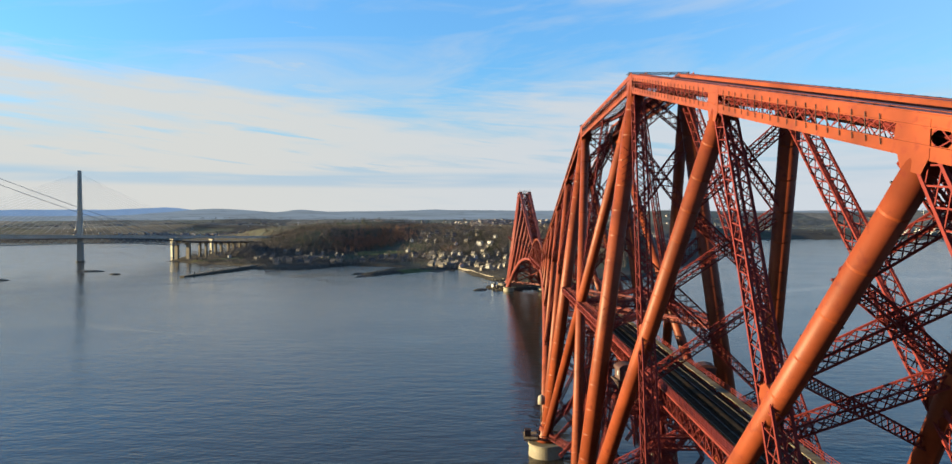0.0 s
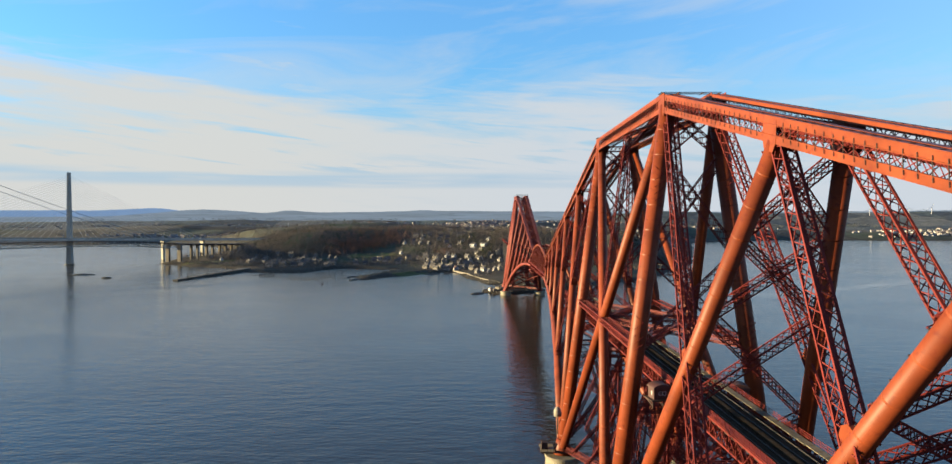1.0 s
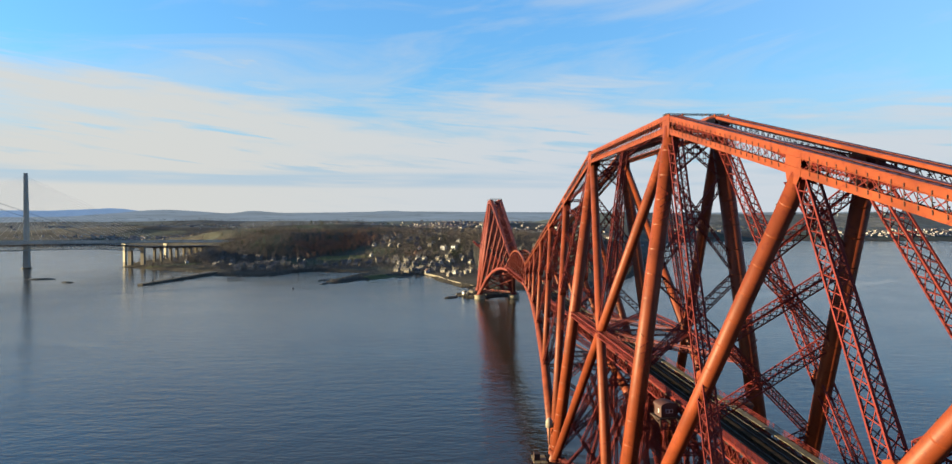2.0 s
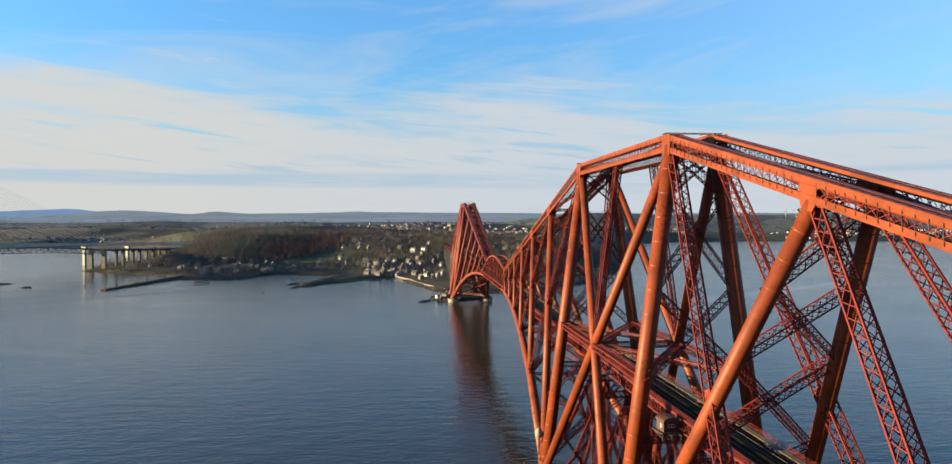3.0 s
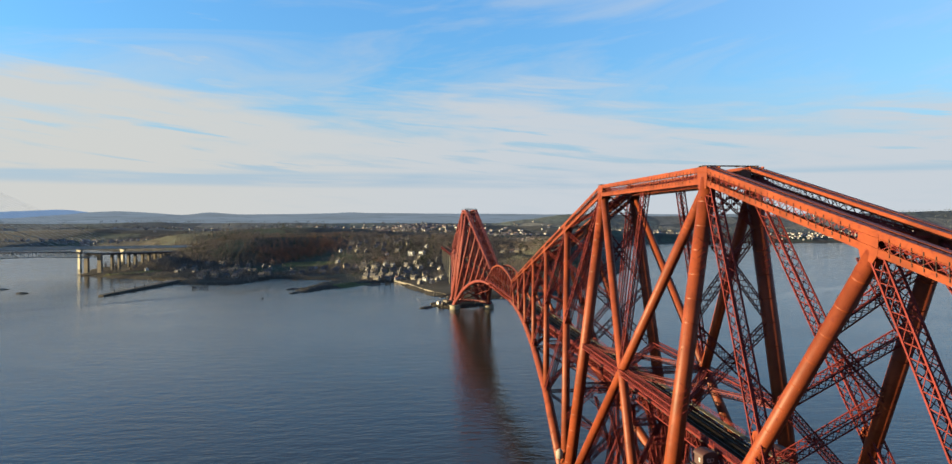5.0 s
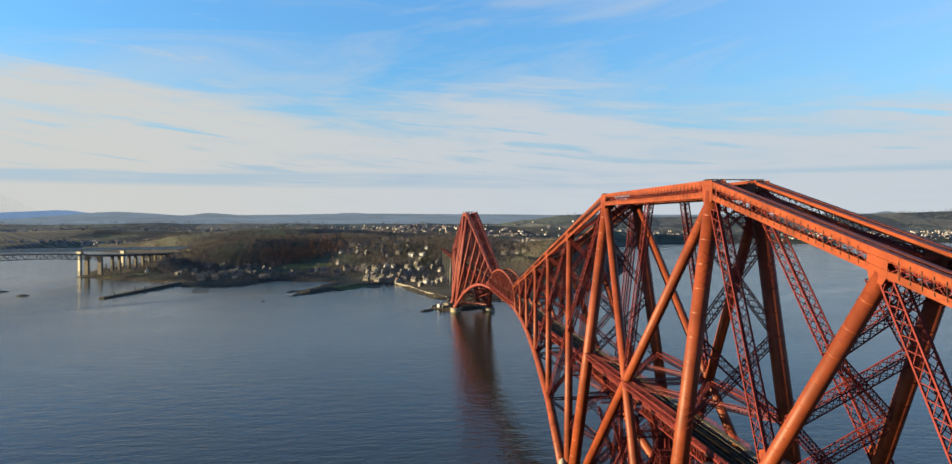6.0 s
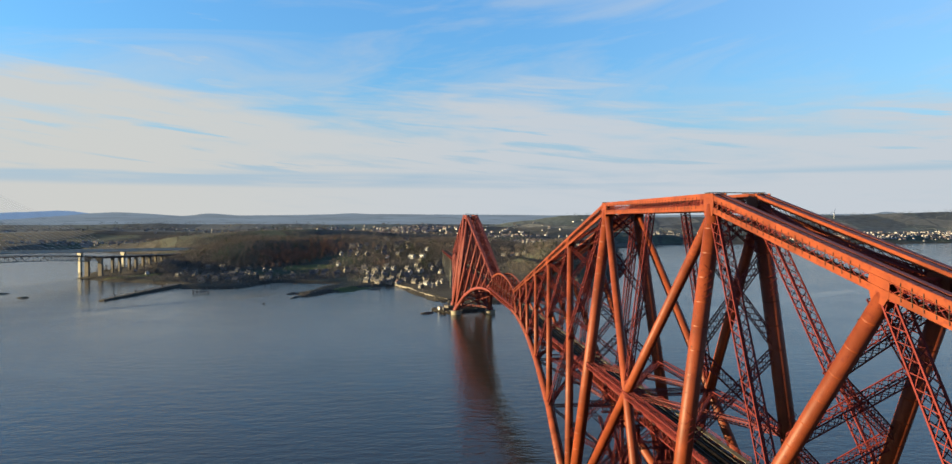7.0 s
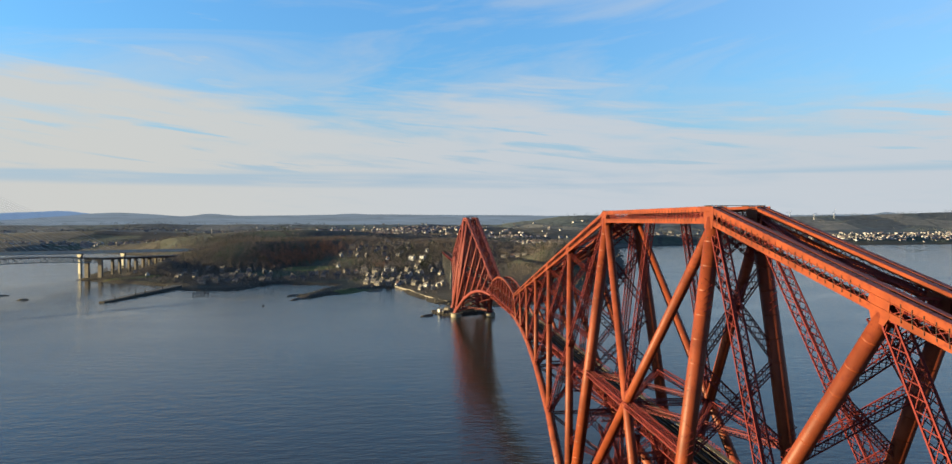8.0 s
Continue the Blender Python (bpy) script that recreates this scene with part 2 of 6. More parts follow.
def land_material(name, cols, dark, patch, size):
    """Fields, rough grass and ploughed ground in patches of a few hundred metres, with hedge lines, and rock by the water."""
    m = bpy.data.materials.new(name)
    m.use_nodes = True
    nt = m.node_tree
    N, L = nt.nodes.new, nt.links.new
    b = nt.nodes["Principled BSDF"]
    b.inputs["Roughness"].default_value, b.inputs["Specular IOR Level"].default_value = 0.95, 0.1
    tc = N("ShaderNodeTexCoord")
    warp, add = N("ShaderNodeTexNoise"), N("ShaderNodeMixRGB")
    warp.inputs["Scale"].default_value = 0.004
    L(tc.outputs["Object"], warp.inputs["Vector"])
    add.blend_type, add.inputs[0].default_value = "ADD", 1.0
    sc = N("ShaderNodeVectorMath")
    sc.operation = "SCALE"
    sc.inputs["Scale"].default_value = 160
    L(warp.outputs["Color"], sc.inputs[0])
    ad = N("ShaderNodeVectorMath")
    ad.operation = "ADD"
    L(tc.outputs["Object"], ad.inputs[0]), L(sc.outputs[0], ad.inputs[1])
    vo, ve = N("ShaderNodeTexVoronoi"), N("ShaderNodeTexVoronoi")
    ve.feature = "DISTANCE_TO_EDGE"
    # fields drawn out along y to fit the foreshortened camera view
    strip = N("ShaderNodeMapping")
    strip.inputs["Scale"].default_value = (1.0, 0.55, 0.0)
    L(ad.outputs[0], strip.inputs["Vector"])
    for v in (vo, ve):
        v.inputs["Scale"].default_value = size
        L(strip.outputs[0], v.inputs["Vector"])
    ramp = N("ShaderNodeValToRGB")
    ramp.color_ramp.interpolation = "CONSTANT"
    e = ramp.color_ramp.elements
    stops = zip((0.0, 0.22, 0.40, 0.55, 0.66, 0.84), cols)
    for i, (p, c) in enumerate(stops):
        el = e[i] if i < 2 else e.new(p)
        el.position, el.color = p, (*c, 1)
    sep = N("ShaderNodeSeparateColor")
    L(vo.outputs["Color"], sep.inputs[0]), L(sep.outputs[0], ramp.inputs["Fac"])
    edge = N("ShaderNodeMapRange")
    edge.inputs["From Min"].default_value, edge.inputs["From Max"].default_value = 0.012, 0.03
    L(ve.outputs["Distance"], edge.inputs["Value"])
    hedge = N("ShaderNodeMix")
    hedge.data_type = "RGBA"
    hedge.inputs[6].default_value = (*dark, 1)
    L(edge.outputs[0], hedge.inputs[0]), L(ramp.outputs["Color"], hedge.inputs[7])
    n1, n2 = N("ShaderNodeTexNoise"), N("ShaderNodeTexNoise")
    for n, s in ((n1, 0.03), (n2, 0.25)):
        n.inputs["Scale"].default_value, n.inputs["Detail"].default_value = s, 6
        L(tc.outputs["Object"], n.inputs["Vector"])
    hv = N("ShaderNodeHueSaturation")
    mr = N("ShaderNodeMapRange")
    mr.inputs["From Min"].default_value, mr.inputs["From Max"].default_value = 0.3, 0.7
    mr.inputs["To Min"].default_value, mr.inputs["To Max"].default_value = 0.6, 1.35
    L(n1.outputs["Fac"], mr.inputs["Value"]), L(mr.outputs[0], hv.inputs["Value"]), L(hedge.outputs[2], hv.inputs["Color"])
    near = N("ShaderNodeTexNoise")
    near.inputs["Scale"].default_value, near.inputs["Detail"].default_value = 0.0075, 5
    L(tc.outputs["Object"], near.inputs["Vector"])
    nr = N("ShaderNodeMapRange")
    nr.inputs["From Min"].default_value, nr.inputs["From Max"].default_value = 0.40, 0.52
    L(near.outputs["Fac"], nr.inputs["Value"])
    scrub = N("ShaderNodeMix")
    scrub.data_type = "RGBA"
    scrub.inputs[7].default_value = (*patch, 1)
    # scrub covers the headland and thins with y: distance haze put into the colour
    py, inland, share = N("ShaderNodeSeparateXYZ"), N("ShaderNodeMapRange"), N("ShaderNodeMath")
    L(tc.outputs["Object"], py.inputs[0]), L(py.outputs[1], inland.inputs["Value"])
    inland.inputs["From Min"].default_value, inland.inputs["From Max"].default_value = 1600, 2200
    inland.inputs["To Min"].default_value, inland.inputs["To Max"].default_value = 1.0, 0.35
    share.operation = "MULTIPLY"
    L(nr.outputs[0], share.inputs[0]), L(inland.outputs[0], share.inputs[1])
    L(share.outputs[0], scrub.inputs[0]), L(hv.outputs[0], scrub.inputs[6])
    # rock and weed up to a few metres over the water
    sz = N("ShaderNodeSeparateXYZ")
    L(tc.outputs["Object"], sz.inputs[0])
    lo = N("ShaderNodeMath")
    lo.operation = "ADD"
    L(sz.outputs[2], lo.inputs[0])
    k = N("ShaderNodeMath")
    k.operation = "MULTIPLY"
    k.inputs[1].default_value = 3.0
    L(n2.outputs["Fac"], k.inputs[0]), L(k.outputs[0], lo.inputs[1])
    rk = N("ShaderNodeMapRange")
    rk.inputs["From Min"].default_value, rk.inputs["From Max"].default_value = 4.0, 6.2
    L(lo.outputs[0], rk.inputs["Value"])
    mx = N("ShaderNodeMix")
    mx.data_type = "RGBA"
    mx.inputs[6].default_value = (0.034, 0.030, 0.024, 1)
    L(rk.outputs[0], mx.inputs[0]), L(scrub.outputs[2], mx.inputs[7])
    L(mx.outputs[2], b.inputs["Base Color"])
    bp = N("ShaderNodeBump")
    bp.inputs["Strength"].default_value, bp.inputs["Distance"].default_value = 0.6, 1.5
    L(n2.outputs["Fac"], bp.inputs["Height"]), L(bp.outputs[0], b.inputs["Normal"])
    return m


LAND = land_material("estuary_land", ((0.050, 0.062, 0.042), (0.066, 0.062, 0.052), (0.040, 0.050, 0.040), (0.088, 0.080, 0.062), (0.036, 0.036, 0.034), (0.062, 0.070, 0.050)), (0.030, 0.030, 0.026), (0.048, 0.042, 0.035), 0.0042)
# Paler, bluer copy of LAND with distance haze painted into every colour.
HAZED_LAND = land_material("hazed_far_country", ((0.076, 0.092, 0.088), (0.100, 0.106, 0.100), (0.064, 0.078, 0.080), (0.140, 0.136, 0.120), (0.060, 0.069, 0.074), (0.088, 0.103, 0.096)), (0.058, 0.066, 0.070), (0.068, 0.076, 0.079), 0.0034)
# Pale blue distance haze is put into the base colours of both hill layers.
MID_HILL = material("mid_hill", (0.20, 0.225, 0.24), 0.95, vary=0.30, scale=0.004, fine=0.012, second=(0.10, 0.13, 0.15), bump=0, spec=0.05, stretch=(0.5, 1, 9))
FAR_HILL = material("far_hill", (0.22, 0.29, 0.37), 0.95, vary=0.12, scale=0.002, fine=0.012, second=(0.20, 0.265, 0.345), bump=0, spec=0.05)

# Emission added to the backdrop hills lifts their unlit side to a hazy tone.
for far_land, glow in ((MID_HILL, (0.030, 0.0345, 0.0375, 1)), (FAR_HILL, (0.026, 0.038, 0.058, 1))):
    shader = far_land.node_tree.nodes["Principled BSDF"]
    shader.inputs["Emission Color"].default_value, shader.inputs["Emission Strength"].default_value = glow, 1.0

# ---- mesh tools ----
class Build:
    """Collects bars, tubes and boxes into one mesh."""

    def __init__(self):
        self.v, self.f = [], []

    def quads(self, pts, faces):
        n = len(self.v)
        self.v += [tuple(p) for p in pts]
        self.f += [tuple(n + i for i in q) for q in faces]

    def bar(self, a, b, w, h, up=(0, 0, 1), caps=True):
        """A square-cut bar from a to b, w across and h along up."""
        a, b, up = Vector(a), Vector(b), Vector(up)
        d = (b - a).normalized()
        s = d.cross(up)
        if s.length < 1e-4:
            s = d.cross(Vector((1, 0, 0)))
        s.normalize()
        u = s.cross(d)
        s, u = s * w / 2, u * h / 2
        p = [c + x for c in (a, b) for x in (-s - u, s - u, s + u, -s + u)]
        q = [(0, 1, 5, 4), (1, 2, 6, 5), (2, 3, 7, 6), (3, 0, 4, 7)]
        if caps:
            q += [(3, 2, 1, 0), (4, 5, 6, 7)]
        self.quads(p, q)

    def tube(self, a, b, r0, r1=None, n=20, caps=True):
        a, b = Vector(a), Vector(b)
        r1 = r0 if r1 is None else r1
        d = (b - a).normalized()
        s = d.cross(Vector((0, 0, 1)) if abs(d.z) < 0.95 else Vector((1, 0, 0))).normalized()
        u = s.cross(d)
        ring = [(math.cos(2 * math.pi * i / n), math.sin(2 * math.pi * i / n)) for i in range(n)]
        p = [a + (s * c + u * e) * r0 for c, e in ring] + [b + (s * c + u * e) * r1 for c, e in ring]
        q = [(i, i + n, (i + 1) % n + n, (i + 1) % n) for i in range(n)]
        if caps:
            q += [tuple(range(n)), tuple(reversed(range(n, 2 * n)))]
        self.quads(p, q)

    def sweep(self, pts, radii, n=20):
        """One tube through many points."""
        pts = [Vector(p) for p in pts]
        base = len(self.v)
        for i, p in enumerate(pts):
            d = (pts[min(i + 1, len(pts) - 1)] - pts[max(i - 1, 0)]).normalized()
            s = d.cross(Vector((0, 0, 1)) if abs(d.z) < 0.97 else Vector((1, 0, 0))).normalized()
            u = s.cross(d)
            for k in range(n):
                a = 2 * math.pi * k / n
                self.v.append(tuple(p + (s * math.cos(a) + u * math.sin(a)) * radii[i]))
        for i in range(len(pts) - 1):
            for k in range(n):
                a, b = base + i * n + k, base + i * n + (k + 1) % n
                self.f.append((a, a + n, b + n, b))
        self.f.append(tuple(base + k for k in range(n)))
        self.f.append(tuple(base + (len(pts) - 1) * n + k for k in reversed(range(n))))

    def strip(self, pts, w, h):
        """One bent slab through many points, level across."""
        pts = [Vector(p) for p in pts]
        base, n = len(self.v), len(pts)
        for i, p in enumerate(pts):
            d = pts[min(i + 1, n - 1)] - pts[max(i - 1, 0)]
            s = d.cross(Vector((0, 0, 1))).normalized() * ((w[i] if isinstance(w, list) else w) / 2)
            u = Vector((0, 0, (h[i] if isinstance(h, list) else h) / 2))
            self.v += [tuple(p + q) for q in (-s - u, s - u, s + u, -s + u)]
        for i in range(n - 1):
            a = base + 4 * i
            self.f += [(a + k, a + (k + 1) % 4, a + 4 + (k + 1) % 4, a + 4 + k) for k in range(4)]
        self.f += [(base + 3, base + 2, base + 1, base), tuple(base + 4 * (n - 1) + k for k in range(4))]

    def box(self, x0, x1, y0, y1, z0, z1):
        p = [(x, y, z) for z in (z0, z1) for x, y in ((x0, y0), (x1, y0), (x1, y1), (x0, y1))]
        self.quads(p, [(3, 2, 1, 0), (4, 5, 6, 7), (0, 1, 5, 4), (1, 2, 6, 5), (2, 3, 7, 6), (3, 0, 4, 7)])

    def lattice(self, a, b, w0, d0, w1, d1, side, chord=0.3, lace=0.14, pitch=1.0, faces=(0, 1, 2, 3), cross=True):
        """A laced girder: four corner angles and crossed lacing on its faces. side: the direction of its width w; d is its depth."""
        a, b, side = Vector(a), Vector(b), Vector(side)
        ax = (b - a).normalized()
        s = (side - ax * side.dot(ax)).normalized()
        u = ax.cross(s)
        length = (b - a).length
        corner = lambda k, i: a.lerp(b, k) + s * ((w0 + (w1 - w0) * k) / 2 * (-1, 1, 1, -1)[i]) + u * ((d0 + (d1 - d0) * k) / 2 * (-1, -1, 1, 1)[i])
        for i in range(4):
            self.bar(corner(0, i), corner(1, i), chord, chord, u)
        for fc in faces:
            i, j = fc, (fc + 1) % 4
            n0 = max(2, round(length / (pitch * max(0.6, (w0 + w1) / 2 if fc in (0, 2) else (d0 + d1) / 2))))
            normal = u if fc in (0, 2) else s
            for k in range(n0):
                k0, k1 = k / n0, (k + 1) / n0
                if cross or k % 2 == 0:
                    self.bar(corner(k0, i), corner(k1, j), lace, lace * 0.5, normal, False)
                if cross or k % 2:
                    self.bar(corner(k0, j), corner(k1, i), lace, lace * 0.5, normal, False)

    def mesh(self, name, smooth=False):
        me = bpy.data.meshes.new(name)
        me.from_pydata(self.v, [], self.f)
        if smooth:
            me.polygons.foreach_set("use_smooth", [len(p.vertices) <= 4 for p in me.polygons])
        me.update()
        return me


def part(name, build, mat, parent=None, label="", smooth=False, kind=""):
    """Links what was built as ONE mesh object, under a thing or a part."""
    ob = new(name, build.mesh(name, smooth))
    ob.data.materials.append(mat)
    ob.parent = parent
    return tagged(ob, label, kind=kind)


def thing(name, label, category, group="", kind="", at=(0, 0, 0), turn=0):
    ob = new(name)
    ob.empty_display_size = 1
    ob.matrix_world = pose(*at, 0, 0, turn)
    return tagged(ob, label, category, group, kind)


def lerp(a, b, k):
    return Vector(a).lerp(Vector(b), k)

# ---- the cantilever railway bridge ----
ARM, ZT, ZB, WT, WB = 207.3, 108.4, 6.9, 4.6, 17.8
TOP_X, BASE_X = {-1: 4.6, 1: 5.5}, {-1: 17.8, 1: 20.2}     # half widths west and east of the track
TOP_OFF = (0.0, 53.8, 97.0, 131.0, 159.5, 183.0, 207.3)
BOT_OFF = TOP_OFF
BOT_Z = (6.9, 26.5, 37.0, 42.4, 45.2, 46.3, 46.8)
ZT_END, RAIL = 58.5, 48.6


def tower_points(yc, half):
    """Functions for the joints of one double cantilever: side and way are -1 or 1, n the joint counted from the tower."""
    def top(side, way, n):
        k = TOP_OFF[n] / ARM
        return Vector((side * (TOP_X[side] + k * (3.35 - TOP_X[side])), yc + way * (half + TOP_OFF[n]), ZT + k * (ZT_END - ZT)))

    def bot(side, way, n):
        k = BOT_OFF[n] / ARM
        batter = (BASE_X[side] - TOP_X[side]) / (ZT - ZB) * (ZT + k * (ZT_END - ZT) - BOT_Z[n])
        return Vector((side * (TOP_X[side] + k * (3.35 - TOP_X[side]) + batter), yc + way * (half + BOT_OFF[n]), BOT_Z[n]))
    return top, bot


def crossing(p, q, r, s):
    """Where the line p-q passes nearest to r-s."""
    u, v, w = q - p, s - r, p - r
    a, b, c, d, e = u.dot(u), u.dot(v), v.dot(v), u.dot(w), v.dot(w)
    k = (b * e - c * d) / (a * c - b * b)
    return p + u * k


def top_chord(root, paint, thin_paint, a, b, d0, d1, w0, w1, fine, side):
    """A boxed top member: web plates with flanges, open laced webs, short posts across the lacing, and an open laced top."""
    lc = Build()
    ax = (b - a).normalized()
    s = Vector((1, 0, 0))
    u = s.cross(ax).normalized()
    if u.z < 0:
        u = -u
    s = ax.cross(u)
    length = (b - a).length

    def at(k, x, y):
        """The point at k along, x of the half width, y of the half depth."""
        return lerp(a, b, k) + s * (x * (w0 + (w1 - w0) * k) / 2) + u * (y * (d0 + (d1 - d0) * k) / 2)

    out = side if s.x > 0 else -side
    edge = {(g, e): 0.42 if g == out else (0.62 if e > 0 else 0.82) for g in (-1, 1) for e in (-1, 1)}
    for e in (-1, 1):
        for g in (-1, 1):
            bd = Build()
            y0, y1 = sorted((e * edge[g, e], e * 1.0))
            o = s * 0.06
            p = [at(k, g, y) + f * o for k in (0, 1) for y, f in ((y0, -1), (y0, 1), (y1, 1), (y1, -1))]
            bd.quads(p, [(0, 1, 5, 4), (1, 2, 6, 5), (2, 3, 7, 6), (3, 0, 4, 7), (3, 2, 1, 0), (4, 5, 6, 7)])
            # the flange plate, turned inwards, with a lip outside
            c, fw = (g * 0.64, w0 * 0.36) if e > 0 else (g * 0.86, w0 * 0.16)
            bd.bar(at(0, c, e) + u * (e * 0.06), at(1, c, e) + u * (e * 0.06), fw, 0.1, u)
            bd.bar(at(0, g, y0 if e > 0 else y1) + s * (g * 0.1), at(1, g, y0 if e > 0 else y1) + s * (g * 0.1), 0.2, 0.1, u)
            part("top_flange" if e > 0 else "bottom_flange", bd, paint, root)
    n = max(3, round(length / (2.5 if fine else 5.0)))
    lw = 0.10 if fine else 0.25
    for g in (-1, 1):
        for k in range(n):
            k0, k1 = k / n, (k + 1) / n
            lo, hi = -edge[g, -1] - 0.03, edge[g, 1] + 0.03
            for x, y in ((lo, hi), (hi, lo)):
                lc.bar(at(k0, g * 0.97, x), at(k1, g * 0.97, y), 0.05, lw, u, False)
    for e in (-1, 1):
        for k in range(n):
            for x in (-1, 1):
                lc.bar(at(k / n, -x * 0.7, e * 0.97), at((k + 1) / n, x * 0.7, e * 0.97), 0.08 if fine else 0.2, 0.05, u, False)
    part("lacing", lc, thin_paint, root, kind="stuff")
    if fine:
        # posts that stand across the laced webs, and battens over the top
        st = Build()
        m = round(length / 2.1)
        for k in range(1, m):
            q = k / m
            if q * length < 4.2 or (1 - q) * length < 2.4:
                continue
            for g in (out,):
                st.bar(at(q, g, -edge[g, -1] - 0.34) + s * (g * 0.17) + ax * 0.35, at(q, g, edge[g, 1] + 0.3) + s * (g * 0.17) - ax * 0.35, 0.07, 0.09, ax, False)
                st.bar(at(q, g, 0.0) + s * (g * 0.2), at(q, g * 0.9, 0.0), 0.1, 0.1, ax, False)
                st.bar(at(q, g * 0.66, 1.0) + u * 0.1 - s * 0.25, at(q, g * 0.66, 1.0) + u * 0.1 + s * 0.25, 0.2, 0.12, u)
        part("web_post", st, DARK_STEEL, root, kind="stuff")
        # solid web panels at both ends with a six-sided manhole
        for g in (-1, 1):
            for k0, k1, hole in ((0.0, 4.4 / length, True), (1 - 2.6 / length, 1.0, False)):
                pl = Build()
                quad = [at(k0, g * 0.985, -0.44), at(k1, g * 0.985, -0.44), at(k1, g * 0.985, 0.44), at(k0, g * 0.985, 0.44)]
                if not hole:
                    pl.quads(quad, [(0, 1, 2, 3)])
                    part("web_panel", pl, paint, root)
                    continue
                f = lambda x, y: at(k0 + (k1 - k0) * x, g * 0.985, y * (1 if g == out else 1.9 if y < 0 else 1.4))
                rim = [f(0.3, -0.44), f(1, -0.44), f(1, 0.0), f(1, 0.44), f(0.3, 0.44), f(0.3, 0.0)]
                inn = [f(0.48, -0.36), f(0.82, -0.36), f(0.94, 0.0), f(0.82, 0.36), f(0.48, 0.36), f(0.38, 0.0)]
                pl.quads(rim + inn, [(i, (i + 1) % 6, 6 + (i + 1) % 6, 6 + i) for i in range(6)])
                pl.quads([f(0, -0.44), f(0.3, -0.44), f(0.3, 0.44), f(0, 0.44)], [(0, 1, 2, 3)])
                part("web_panel", pl, paint, root)


def walkway(root, a, b, depth):
    """Narrow pale inspection boards along the middle of a top member."""
    off = Vector((0, 0, depth * 0.47))
    w = Build()
    n = max(2, int((b - a).length / 1.6))
    for k in range(n):
        w.bar(lerp(a, b, (k + 0.12) / n) + off, lerp(a, b, (k + 0.88) / n) + off, 0.34, 0.06)
    part("walkway", w, TIMBER, root, "pale timber inspection boards", kind="stuff")


def studs(bd, a, b, r, step=3.4, size=0.2):
    """Small brackets that stand on a tube in rows."""
    a, b = Vector(a), Vector(b)
    d = (b - a).normalized()
    s = d.cross(Vector((0, 0, 1))).normalized()
    for k in range(1, int((b - a).length / step)):
        p = a + d * (k * step)
        for ang in (2.0, 5.2):
            n = s * math.cos(ang) + d.cross(s) * math.sin(ang)
            bd.bar(p + n * (r - 0.05), p + n * (r + 0.16), size, size * 0.7, d)


